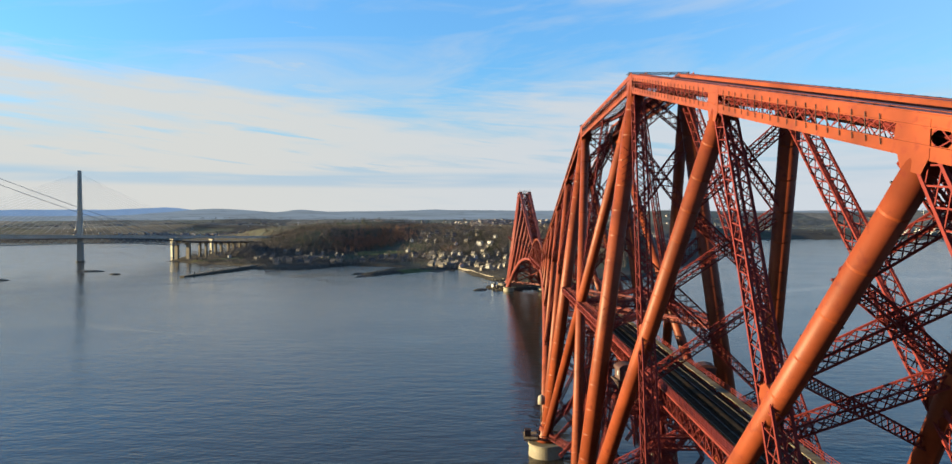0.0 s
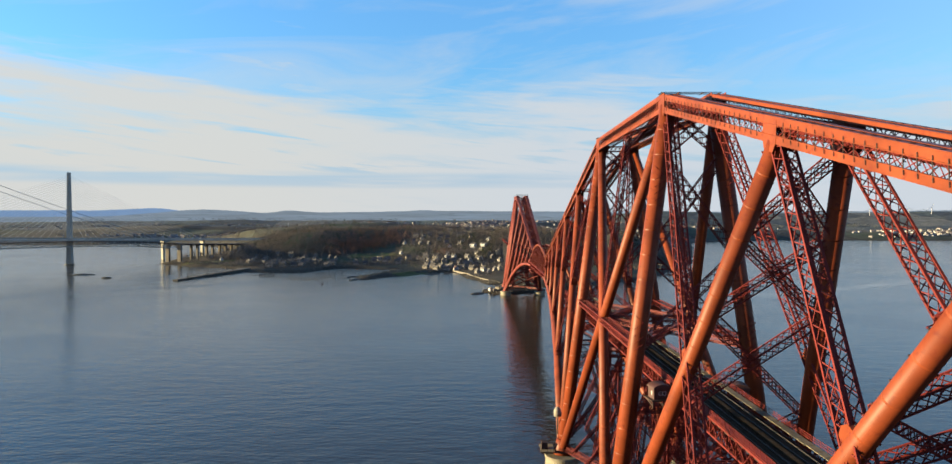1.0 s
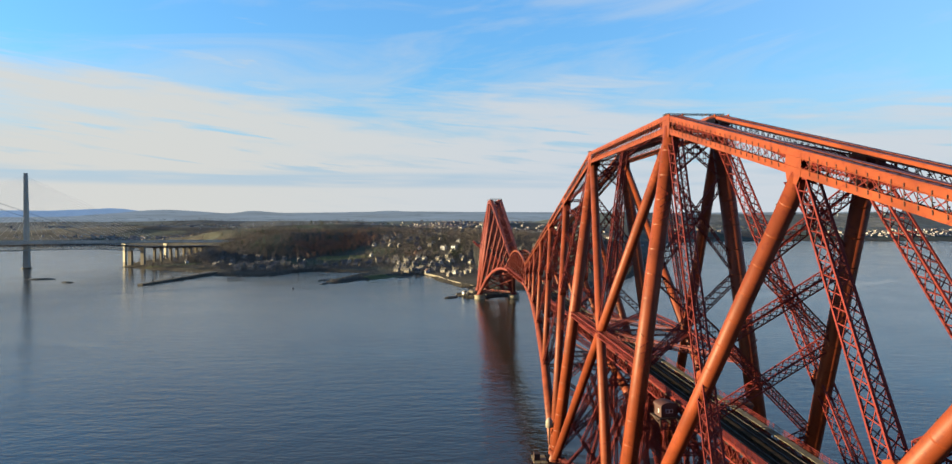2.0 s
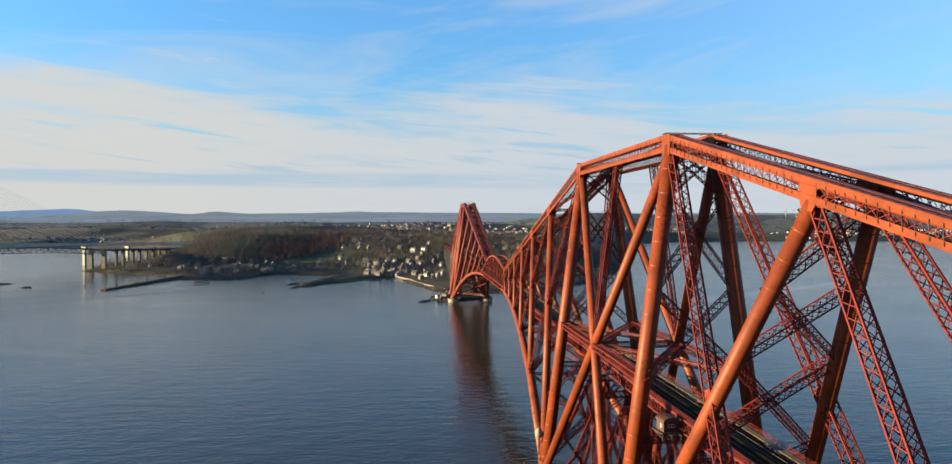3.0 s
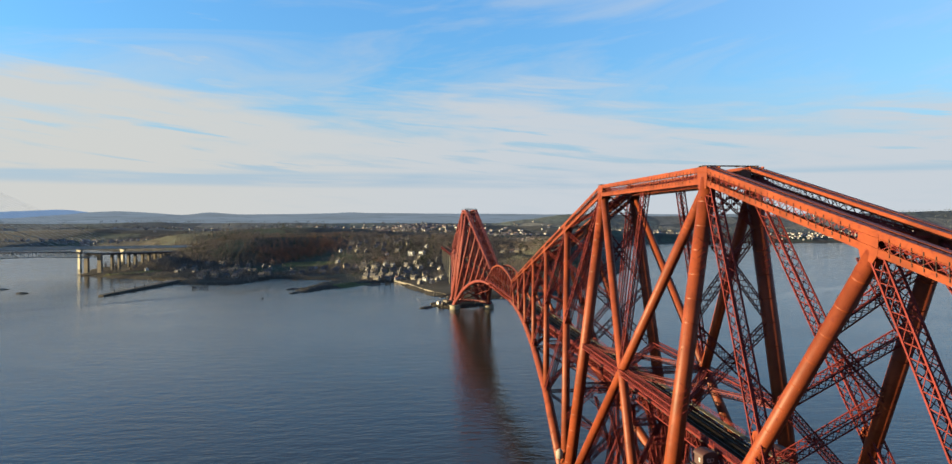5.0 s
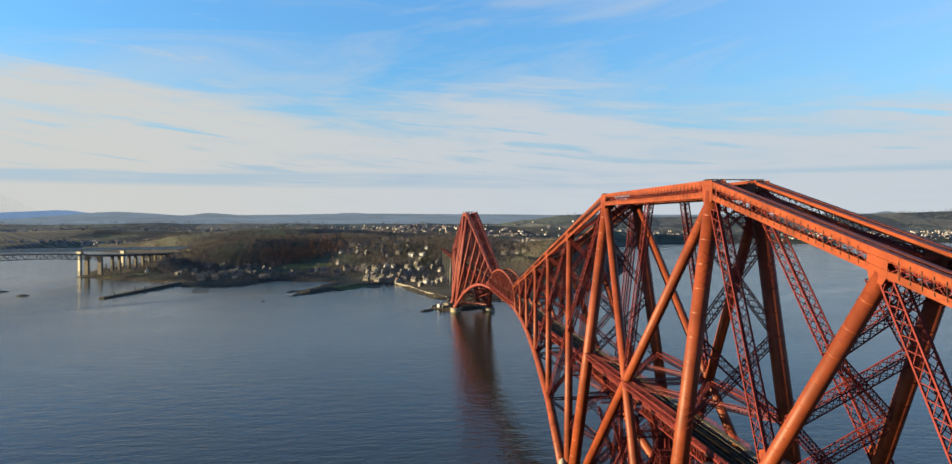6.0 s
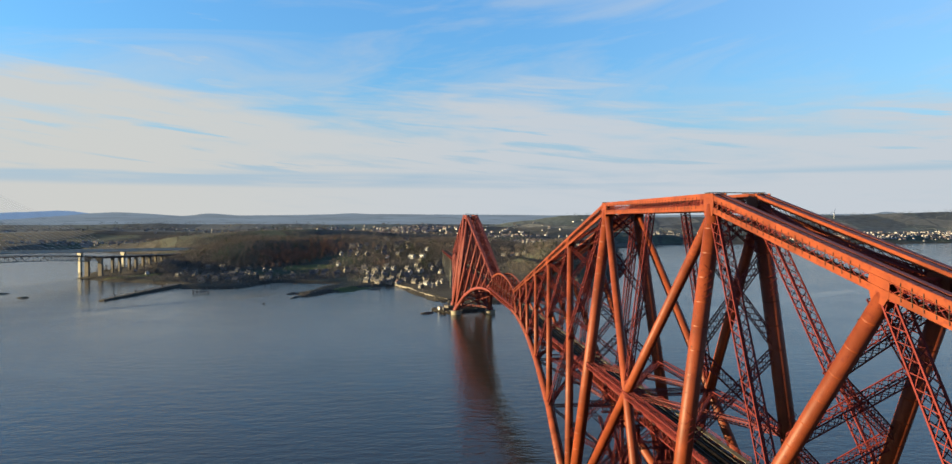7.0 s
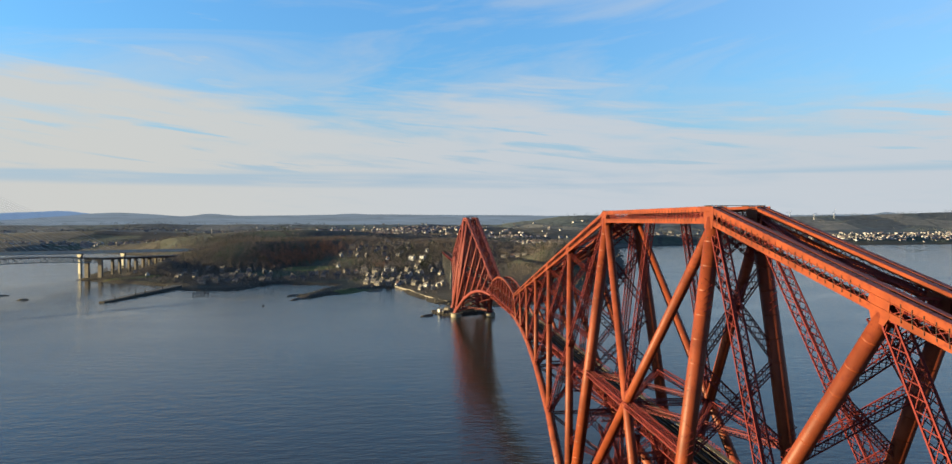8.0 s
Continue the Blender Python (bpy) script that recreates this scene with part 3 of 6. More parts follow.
def tower(name, label, yc, half, fine=True, ways=(-1, 1)):
    root = thing(name, label, "bridge", "cantilever towers", at=(0, yc, 0))
    seg = 28 if fine else 12
    top, bot = tower_points(0, half)
    pitch = 0.8 if fine else 2.6
    paint, thin_paint = (RED, RED_LACING) if fine else (RED_HAZED, RED_HAZED)
    lace = 0.135 if fine else 0.24

    def tube_part(nm, a, b, r0, r1, stud=True):
        t = Build()
        t.tube(a, b, r0, r1, seg)
        # riveted seams stand slightly proud as rings
        a, b = Vector(a), Vector(b)
        if fine:
            n = max(2, int((b - a).length / 5.2))
            for k in range(1, n):
                p, q = lerp(a, b, (k - 0.022) / n), lerp(a, b, (k + 0.022) / n)
                r = r0 + (r1 - r0) * k / n + 0.004
                t.tube(p, q, r, r, seg, False)
        ob = part(nm, t, paint, root, smooth=True)
        if stud and fine:
            sb = Build()
            studs(sb, a, b, min(r0, r1))
            part("bracket", sb, DARK_STEEL, ob, kind="stuff")
        return ob

    for side in (-1, 1):
        mids = []
        for way in (-1, 1):
            tube_part("column", bot(side, way, 0) + Vector((0, 0, -1.5)), top(side, way, 0) + Vector((0, 0, -0.6)), 1.95, 1.75)
            # skewback casting on the pier
            sk = Build()
            p = bot(side, way, 0)
            sk.sweep([p + Vector((0, 0, -2.2)), p + Vector((0, 0, -1.2)), p + Vector((0, 0, 0.6)), p + Vector((0, 0, 2.8))], [3.3, 3.1, 2.5, 2.0], seg)
            part("skewback", sk, paint, root, smooth=True)
        # big crossed tubes in the tower's side
        for w in (-1, 1):
            tube_part("tower_brace", bot(side, w, 0) + Vector((0, -w * 0.8, -0.4)), top(side, -w, 0) + Vector((side * 0.35, w * 1.0, -3.2)), 1.35, 1.25)
        # upright laced tie from the middle of the top member to the crossing of the tubes
        a, c = (bot(side, -1, 0) + bot(side, 1, 0)) / 2, (top(side, -1, 0) + top(side, 1, 0)) / 2
        tb = Build()
        tb.lattice(c + Vector((0, 0, -1.8)), lerp(a, c, (57.6 - ZB) / (ZT - ZB)), 2.6, 1.5, 2.2, 1.3, (0, 1, 0), 0.26, lace, pitch * 1.2)
        part("hanger", tb, thin_paint, root)
        # tower top member
        top_chord(root, paint, thin_paint, top(side, -1, 0), top(side, 1, 0), 3.7, 3.7, 2.9, 2.9, fine, side)
        if fine:
            walkway(root, top(side, -1, 0), top(side, 1, 0), 3.7)
        # gusset boxes at the column heads
        for way in (-1, 1):
            p = top(side, way, 0)
            for e in (-1, 1):
                g = Build()
                x = p.x + e * 1.5
                pts = [(x + d, p.y + a, p.z + c) for d in (-0.07, 0.07) for a, c in ((-2.0, -3.0), (2.0, -3.0), (2.5, -0.8), (2.3, 1.85), (-2.3, 1.85), (-2.5, -0.8))]
                g.quads(pts, [(0, 1, 2, 3, 4, 5), (11, 10, 9, 8, 7, 6)] + [(i, i + 6, (i + 1) % 6 + 6, (i + 1) % 6) for i in range(6)])
                part("gusset", g, paint, root)

        for way in ways:
            # bottom member: a tube bent at each joint
            t = Build()
            pts = [bot(side, way, n) for n in range(7)]
            t.sweep(pts, [1.85, 1.75, 1.6, 1.4, 1.2, 1.05, 0.9], seg)
            ob = part("bottom_member", t, paint, root, smooth=True)
            if fine:
                sb = Build()
                for n in range(6):
                    for k in range(1, 6):
                        p = lerp(pts[n], pts[n + 1], k / 6)
                        d = (pts[n + 1] - pts[n]).normalized()
                        sb.tube(p - d * 0.15, p + d * 0.15, 1.9 - 0.15 * n + 0.02, None, seg, False)
                part("seam_ring", sb, paint, ob, kind="stuff")
            # top member of the arm
            for n in range(6):
                d0, d1 = 3.7 - 0.3 * n, 3.7 - 0.3 * (n + 1)
                w0, w1 = 2.9 - 0.24 * n, 2.9 - 0.24 * (n + 1)
                a, b = top(side, way, n), top(side, way, n + 1)
                top_chord(root, paint, thin_paint, a, b, d0, d1, w0, w1, fine, side)
                if fine:
                    walkway(root, a, b, d0)
            for n in range(1, 6):
                p = top(side, way, n)
                d = (top(side, way, n) - top(side, way, n - 1)).normalized()
                u = Vector((1, 0, 0)).cross(d)
                u = u if u.z > 0 else -u
                h, w = (3.7 - 0.3 * n) / 2, (2.9 - 0.24 * n) / 2
                for e in (-1, 1):
                    g = Build()
                    c = p + Vector((e * (w + 0.04), 0, 0))
                    pts = [c + Vector((x, 0, 0)) + d * aa * h + u * cc * h for x in (-0.05, 0.05) for aa, cc in ((-1.2, -0.9), (-0.7, -1.75), (0.9, -1.75), (1.3, -0.9), (1.0, 0.8), (-0.9, 0.8))]
                    g.quads(pts, [(0, 1, 2, 3, 4, 5), (11, 10, 9, 8, 7, 6)] + [(i, i + 6, (i + 1) % 6 + 6, (i + 1) % 6) for i in range(6)])
                    part("gusset", g, paint, root)
            # struts (tubes) and ties (laced)
            for n in range(1, 7):
                rs = 1.55 - 0.17 * n
                tube_part("strut", bot(side, way, n - 1) + (Vector((0, way * 2.2, 1.0)) if n == 1 else Vector((0, way * 0.8, 0.5))), top(side, way, n) + Vector((0, 0, -1.2)), rs + 0.12, rs, n <= 3)
                tb = Build()
                w0, dd = 3.0 - 0.3 * n, 2.2 - 0.18 * n
                tb.lattice(top(side, way, n - 1) + Vector((0, way * (0.8 if n == 1 else 0.4), -1.6)), bot(side, way, n), w0, dd, w0, dd, (0, 1, 0), 0.30, lace * 1.0, pitch * 1.2)
                part("tie", tb, thin_paint, root)
                # hangers between joint and crossing keep the long members straight
                if n <= 3:
                    c = crossing(bot(side, way, n - 1), top(side, way, n), top(side, way, n - 1), bot(side, way, n))
                    g = Build()
                    g.tube(c - Vector((0.9, 0, 0)), c + Vector((0.9, 0, 0)), 1.7, 1.7, 8)
                    part("crossing_plate", g, paint, root)

    if fine:
        for side in (-1, 1):
            for way in (-1, 1):
                for z in (58, 90):
                    p = lerp(bot(side, way, 0), top(side, way, 0), (z - ZB) / (ZT - ZB)) + Vector((0, -1.95, 0))
                    cl = Build()
                    for k in range(4):
                        q = p + Vector((0, 0, 1.5 * k - 2.2))
                        cl.bar(q + Vector((-1.1, 0, -0.7)), q + Vector((0.9, -0.1, 0.7)), 0.12, 0.12, (0, 1, 0))
                    cl.bar(p + Vector((0.9, -0.1, 2.9)), p + Vector((-0.9, 0, 4.6)), 0.12, 0.12, (0, 1, 0))
                    part("cleat", cl, thin_paint, root, kind="stuff")

    # transverse bracing between the two sides
    def cross_frame(pw, pe, qw, qe, w=1.9, d=1.3):
        """Crossed laced girders from the pair pw-pe up to the pair qw-qe."""
        for a, b in ((pw, qe), (pe, qw)):
            tb = Build()
            tb.lattice(a, b, d, w, d, w, (0, 1, 0), 0.19, lace * 0.85, pitch * 1.15)
            part("cross_brace", tb, thin_paint, root)

    def strut_girder(a, b, w=1.6, d=1.6, nm="cross_girder"):
        tb = Build()
        tb.lattice(a, b, d, w, d, w, (0, 1, 0), 0.22, lace * 0.85, pitch)
        part(nm, tb, thin_paint, root)

    for way in (-1, 1):
        L_, R_ = (bot(-1, way, 0), top(-1, way, 0)), (bot(1, way, 0), top(1, way, 0))
        at = lambda s, z: lerp(*s, (z - ZB) / (ZT - ZB))
        for z0, z1 in ((9, 42), (54.5, 75.5), (75.5, 97), (97, 107)):
            cross_frame(at(L_, z0), at(R_, z0), at(L_, z1), at(R_, z1))
        for z in (42, 106.8):
            strut_girder(at(L_, z), at(R_, z))
    for way in ways:
        for n in range(1, 6):
            for a0, a1, b0, b1 in ((bot(-1, way, n - 1), top(-1, way, n), bot(1, way, n - 1), top(1, way, n)),):
                c = crossing(a0, a1, top(-1, way, n - 1), bot(-1, way, n))
                kc = (c - a0).length / (a1 - a0).length
                w = 2.1 - 0.25 * n
                ks = {1: (0.05, 0.24, 0.46, 0.68, 0.83, 0.97), 2: (0.49, 0.645, 0.81, 0.97), 3: (0.50, 0.66, 0.82, 0.97)}.get(n, (kc + 0.08, 0.97))
                for k0, k1 in zip(ks[:-1], ks[1:]):
                    cross_frame(lerp(a0, a1, k0), lerp(b0, b1, k0), lerp(a0, a1, k1), lerp(b0, b1, k1), w * 0.7, w * 1.5)
                if n in (2, 3):
                    top_k = 0.30 if n == 2 else 0.18
                    cross_frame(lerp(a0, a1, 0.05), lerp(b0, b1, 0.05), lerp(a0, a1, top_k), lerp(b0, b1, top_k), w * 0.7, w * 1.5)
        # girders that carry the railway across between the two sides
        for n in range(1, 7):
            for ends in ((bot, n - 1, top, n), (top, n - 1, bot, n)):
                pts = []
                for s in (-1, 1):
                    p, q = ends[0](s, way, ends[1]), ends[2](s, way, ends[3])
                    k = (RAIL - 4.2 - p.z) / (q.z - p.z)
                    pts.append(lerp(p, q, k))
                if abs(pts[0].y - top(-1, way, n).y) > 2:
                    strut_girder(pts[0], pts[1], 1.8, 1.4)
        # plan bracing between the top members and between the bottom members
        for fn, last in ((top, 6), (bot, 6)):
            for n in range(last):
                cross_frame(fn(-1, way, n), fn(1, way, n), fn(-1, way, n + 1), fn(1, way, n + 1), 0.9, 0.8)
                strut_girder(fn(-1, way, n + 1), fn(1, way, n + 1), 1.0, 1.0)
    cross_frame(top(-1, -1, 0), top(1, -1, 0), top(-1, 1, 0), top(1, 1, 0), 0.9, 0.8)
    cross_frame(bot(-1, -1, 0), bot(1, -1, 0), bot(-1, 1, 0), bot(1, 1, 0), 1.6, 1.4)
    if fine:
        for way in (-1, 1):
            g = Build()
            z = ZT + 2.1
            for k in range(3):
                y = way * half + (k - 1) * 1.1
                g.bar((-WT - 2.0, y, z), (WT + 2.0, y, z), 0.3, 0.07)
            for x in (-WT - 1.6, -2.5, 2.5, WT + 1.6):
                g.bar((x, way * half - 1.5, z - 0.12), (x, way * half + 1.5, z - 0.12), 0.12, 0.15)
            part("top_platform", g, DARK_STEEL, root, "timber and steel platform on the tower head")
    else:
        for way in (-1, 1):
            g = Build()
            g.box(-WT - 1.9, WT + 1.9, way * half - 2.4, way * half + 2.4, ZT + 1.9, ZT + 2.2)
            for x in (-WT - 1.6, 0, WT + 1.6):
                g.box(x - 0.1, x + 0.1, way * half - 2.3, way * half - 2.1, ZT + 2.2, ZT + 3.4)
            g.box(-WT - 1.9, WT + 1.9, way * half - 2.3, way * half - 2.15, ZT + 3.2, ZT + 3.4)
            part("top_platform", g, DARK_STEEL, root, "dark railed platform on the tower head")
    # plate girders under the railway, from side to side of the tower
    for y in (-0.62, -0.24, 0.24, 0.62):
        z = RAIL - 4.4
        x = WT + (WB - WT) * (ZT - z) / (ZT - ZB)
        g = Build()
        g.lattice((-x + 1.5, y * half, z), (x - 1.5, y * half, z), 1.2, 1.6, 1.2, 1.6, (0, 1, 0), 0.2, lace, pitch)
        part("plate_girder", g, thin_paint, root)
        for sx in (-1, 1):
            g = Build()
            g.lattice((sx * 4.8, y * half, z - 0.8), (sx * 9.5, y * half, ZB + 1), 1.0, 1.0, 1.6, 1.6, (0, 1, 0), 0.16, lace, pitch)
            part("trestle_leg", g, thin_paint, root)
        for sx in (-1, 1):
            for z0, z1 in ((ZB + 3, 22), (22, z - 2)):
                xo = lambda h: WT + (WB - WT) * (ZT - h) / (ZT - ZB) - 1.2
                for p, q in (((sx * 6.0, y * half, z0), (sx * xo(z1), y * half, z1)), ((sx * xo(z0), y * half, z0), (sx * 5.2, y * half, z1))):
                    g = Build()
                    g.lattice(p, q, 0.8, 0.8, 0.8, 0.8, (0, 1, 0), 0.12, lace * 0.8, pitch)
                    part("trestle_brace", g, thin_paint, root)
    for y0, y1 in ((-0.62, -0.24), (-0.24, 0.24), (0.24, 0.62)):
        for sx in (-1, 1):
            for za, zb in ((ZB + 2, RAIL - 6), (RAIL - 6, ZB + 2)):
                g = Build()
                xz = lambda h: sx * (9.5 - 4.7 * (h - ZB) / (RAIL - 6 - ZB))
                g.lattice((xz(za), y0 * half, za), (xz(zb), y1 * half, zb), 0.9, 0.9, 0.9, 0.9, (1, 0, 0), 0.13, lace * 0.8, pitch)
                part("trestle_brace", g, thin_paint, root)
    # the level frame at the crossing of the tower tubes
    zx = 55.8
    kx = (zx - ZB) / (ZT - ZB)
    c = {(s, w): lerp(bot(s, w, 0), top(s, w, 0), kx) for s in (-1, 1) for w in (-1, 1)}
    m = {s: (c[s, -1] + c[s, 1]) / 2 for s in (-1, 1)}
    for s in (-1, 1):
        for w in (-1, 1):
            tb = Build()
            tb.lattice(c[s, w], m[s], 2.4, 1.5, 2.4, 1.5, (1, 0, 0), 0.22, lace * 0.95, pitch * 1.0)
            part("level_girder", tb, thin_paint, root)
            tb = Build()
            tb.lattice(c[s, w], m[-s], 1.6, 1.2, 1.6, 1.2, (1, 0, 0), 0.20, lace * 0.9, pitch * 1.1)
            part("level_girder", tb, thin_paint, root)
    tb = Build()
    tb.lattice(m[-1], m[1], 2.0, 1.5, 2.0, 1.5, (0, 1, 0), 0.22, lace * 1.0, pitch * 0.7)
    part("level_girder", tb, thin_paint, root)
    return root


tower("cantilever_tower", "red oxide steel tower with tubular columns and cantilever arms", 0, 39.6)
FIFE = 39.6 + 521.8 + 22.1
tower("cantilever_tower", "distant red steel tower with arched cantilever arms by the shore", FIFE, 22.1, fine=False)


def suspended_span(y0, y1):
    root = thing("suspended_span", "red steel girder span hung between two cantilever arms", "bridge", at=(0, (y0 + y1) / 2, 0))
    n, half = 8, (y1 - y0) / 2
    zt = lambda k: 58.5 + 6.5 * (1 - (2 * k - 1) ** 2)
    for s in (-1, 1):
        xt, xb = s * 3.35, s * 4.9
        b = Build()
        pts = [Vector((xt, -half + 2 * half * k / 16, zt(k / 16))) for k in range(17)]
        b.strip(pts, 0.9, 1.1)
        part("top_chord", b, RED, root)
        b = Build()
        b.bar((xb, -half, 46.8), (xb, half, 46.8), 0.9, 1.2)
        part("bottom_chord", b, RED, root)
        for k in range(n + 1):
            b = Build()
            b.bar((xb, -half + 2 * half * k / n, 46.8), (xt, -half + 2 * half * k / n, zt(k / n)), 0.7, 0.6, (0, 1, 0))
            part("post", b, RED, root)
        for k in range(n):
            b = Build()
            y_0, y_1 = -half + 2 * half * k / n, -half + 2 * half * (k + 1) / n
            b.bar((xb, y_0, 46.8), (xt, y_1, zt((k + 1) / n)), 0.5, 0.4, (1, 0, 0))
            b.bar((xt, y_0, zt(k / n)), (xb, y_1, 46.8), 0.5, 0.4, (1, 0, 0))
            part("diagonal", b, RED_LACING, root)
    for k in range(n + 1):
        y = -half + 2 * half * k / n
        for x, z, h in ((3.35, zt(k / n), 0.6), (4.9, 46.8, 0.9)):
            b = Build()
            b.bar((-x, y, z), (x, y, z), 0.5, h)
            part("cross_girder", b, RED_LACING, root)


suspended_span(39.6 + ARM, FIFE - 22.1 - ARM)

# ---- railway deck ----
def railway_deck(y0, y1):
    root = thing("railway_viaduct", "double track railway deck with timber footways inside the bridge", "railway", at=(0, 0, 0))
    b = Build()
    b.box(-4.6, 4.6, y0, y1, RAIL - 1.1, RAIL - 0.7)
    part("deck_floor", b, DARK_STEEL, root)
    for x in (-2.1, 2.1):
        b = Build()
        b.box(x - 1.6, x + 1.6, y0, y1, RAIL - 0.69, RAIL - 0.35)
        part("track_bed", b, BALLAST, root)
        for e in (-0.75, 0.75):
            b = Build()
            b.box(x + e - 0.06, x + e + 0.06, y0, y1, RAIL - 0.34, RAIL - 0.12)
            part("rail", b, STEEL, root)
            b = Build()
            b.box(x + e - 0.32, x + e + 0.32, y0, y1, RAIL - 0.37, RAIL - 0.33)
            part("waybeam", b, BALLAST, root)
    b = Build()
    b.box(-0.4, 0.4, y0, y1, RAIL - 0.69, RAIL + 0.05)
    part("centre_walk", b, BALLAST, root)
    for s in (-1, 1):
        b = Build()
        for a, c in ((y0, -150), (180, y1)) if s > 0 else ((y0, y1),):
            b.box(min(s * 3.9, s * 5.3), max(s * 3.9, s * 5.3), a, c, RAIL + 0.25, RAIL + 0.37)
        footway = part("footway", b, TIMBER if s > 0 else RED_LACING, root, "pale weathered timber footway" if s > 0 else "red painted steel footway")
        if s > 0:
            b = Build()
            b.box(3.9, 5.3, 0.04, 2.96, 0, 0.12)
            for e in (0.4, 1.5, 2.6):
                b.box(3.95, 5.25, e - 0.06, e + 0.06, 0.12, 0.15)
            plank = b.mesh("plank")
            plank.materials.append(TIMBER)
            rng = random.Random(6)
            for k in range(110):
                ob = new("plank", plank)
                ob.parent = footway
                ob.location = (rng.uniform(-0.03, 0.03), -150 + 3 * k, RAIL + 0.25 + rng.uniform(-0.015, 0.02))
        # outer girder: two chords, lacing and handrail
        b = Build()
        x = s * 5.35
        b.box(x - 0.15, x + 0.15, y0, y1, RAIL - 0.1, RAIL + 0.24)
        b.box(x - 0.15, x + 0.15, y0, y1, RAIL - 2.9, RAIL - 2.6)
        n = int((y1 - y0) / 3.0)
        for k in range(n):
            a, c = y0 + k * 3.0, y0 + (k + 1) * 3.0
            b.bar((x, a, RAIL - 2.75), (x, c, RAIL), 0.08, 0.2, (1, 0, 0), False)
            b.bar((x, c, RAIL - 2.75), (x, a, RAIL), 0.08, 0.2, (1, 0, 0), False)
            b.bar((x, a, RAIL - 2.75), (x, a, RAIL), 0.16, 0.16, (1, 0, 0), False)
        part("side_girder", b, RED_LACING, root)
        b = Build()
        x = s * 5.3
        for z in (0.75, 1.1, 1.45):
            b.bar((x, y0, RAIL + z), (x, y1, RAIL + z), 0.07, 0.07)
        for k in range(int((y1 - y0) / 2.0)):
            y = y0 + k * 2.0
            b.bar((x, y, RAIL + 0.36), (x, y, RAIL + 1.5), 0.08, 0.08, (1, 0, 0), False)
        part("handrail", b, RED_LACING, root)
        # curved brackets under the footway
        b = Build()
        for k in range(int((y1 - y0) / 4.0)):
            y = y0 + k * 4.0
            pts = [(s * (4.4 + 1.5 * t), y, RAIL - 2.6 + 2.4 * t ** 2) for t in (0, 0.35, 0.7, 1)]
            for p, q in zip(pts[:-1], pts[1:]):
                b.bar(p, q, 0.16, 0.3, (0, 1, 0), False)
        part("bracket", b, RED_LACING, root, kind="stuff")
    b = Build()
    for k in range(int((y1 - y0) / 8.0)):
        b.bar((-5.2, y0 + k * 8.0, RAIL - 1.9), (5.2, y0 + k * 8.0, RAIL - 1.9), 0.3, 1.5)
    part("floor_beam", b, RED_LACING, root, kind="stuff")


railway_deck(-300, 1090)


def masonry_pier(x, y, r0=6.9, r1=6.3, h=4.4):
    """A round granite pier in courses of blocks, with a coping."""
    root = thing("masonry_pier", "round granite pier standing in the water", "bridge pier", "tower piers", at=(x, y, 0))
    b = Build()
    b.tube((0, 0, -6), (0, 0, h - 0.8), r0, r1, 40)
    part("shaft", b, GRANITE, root)
    b = Build()
    b.tube((0, 0, h - 0.8), (0, 0, h - 0.1), r1 + 0.35, r1 + 0.35, 40)
    b.tube((0, 0, h - 0.1), (0, 0, h + 0.02), r1 + 0.35, r1 + 0.1, 40)
    part("coping", b, GRANITE, root)


for yc, half in ((0, 39.6), (FIFE, 22.1)):
    for sx in (-1, 1):
        for sy in (-1, 1):
            masonry_pier(sx * BASE_X[sx], yc + sy * half, 6.2, 5.7)


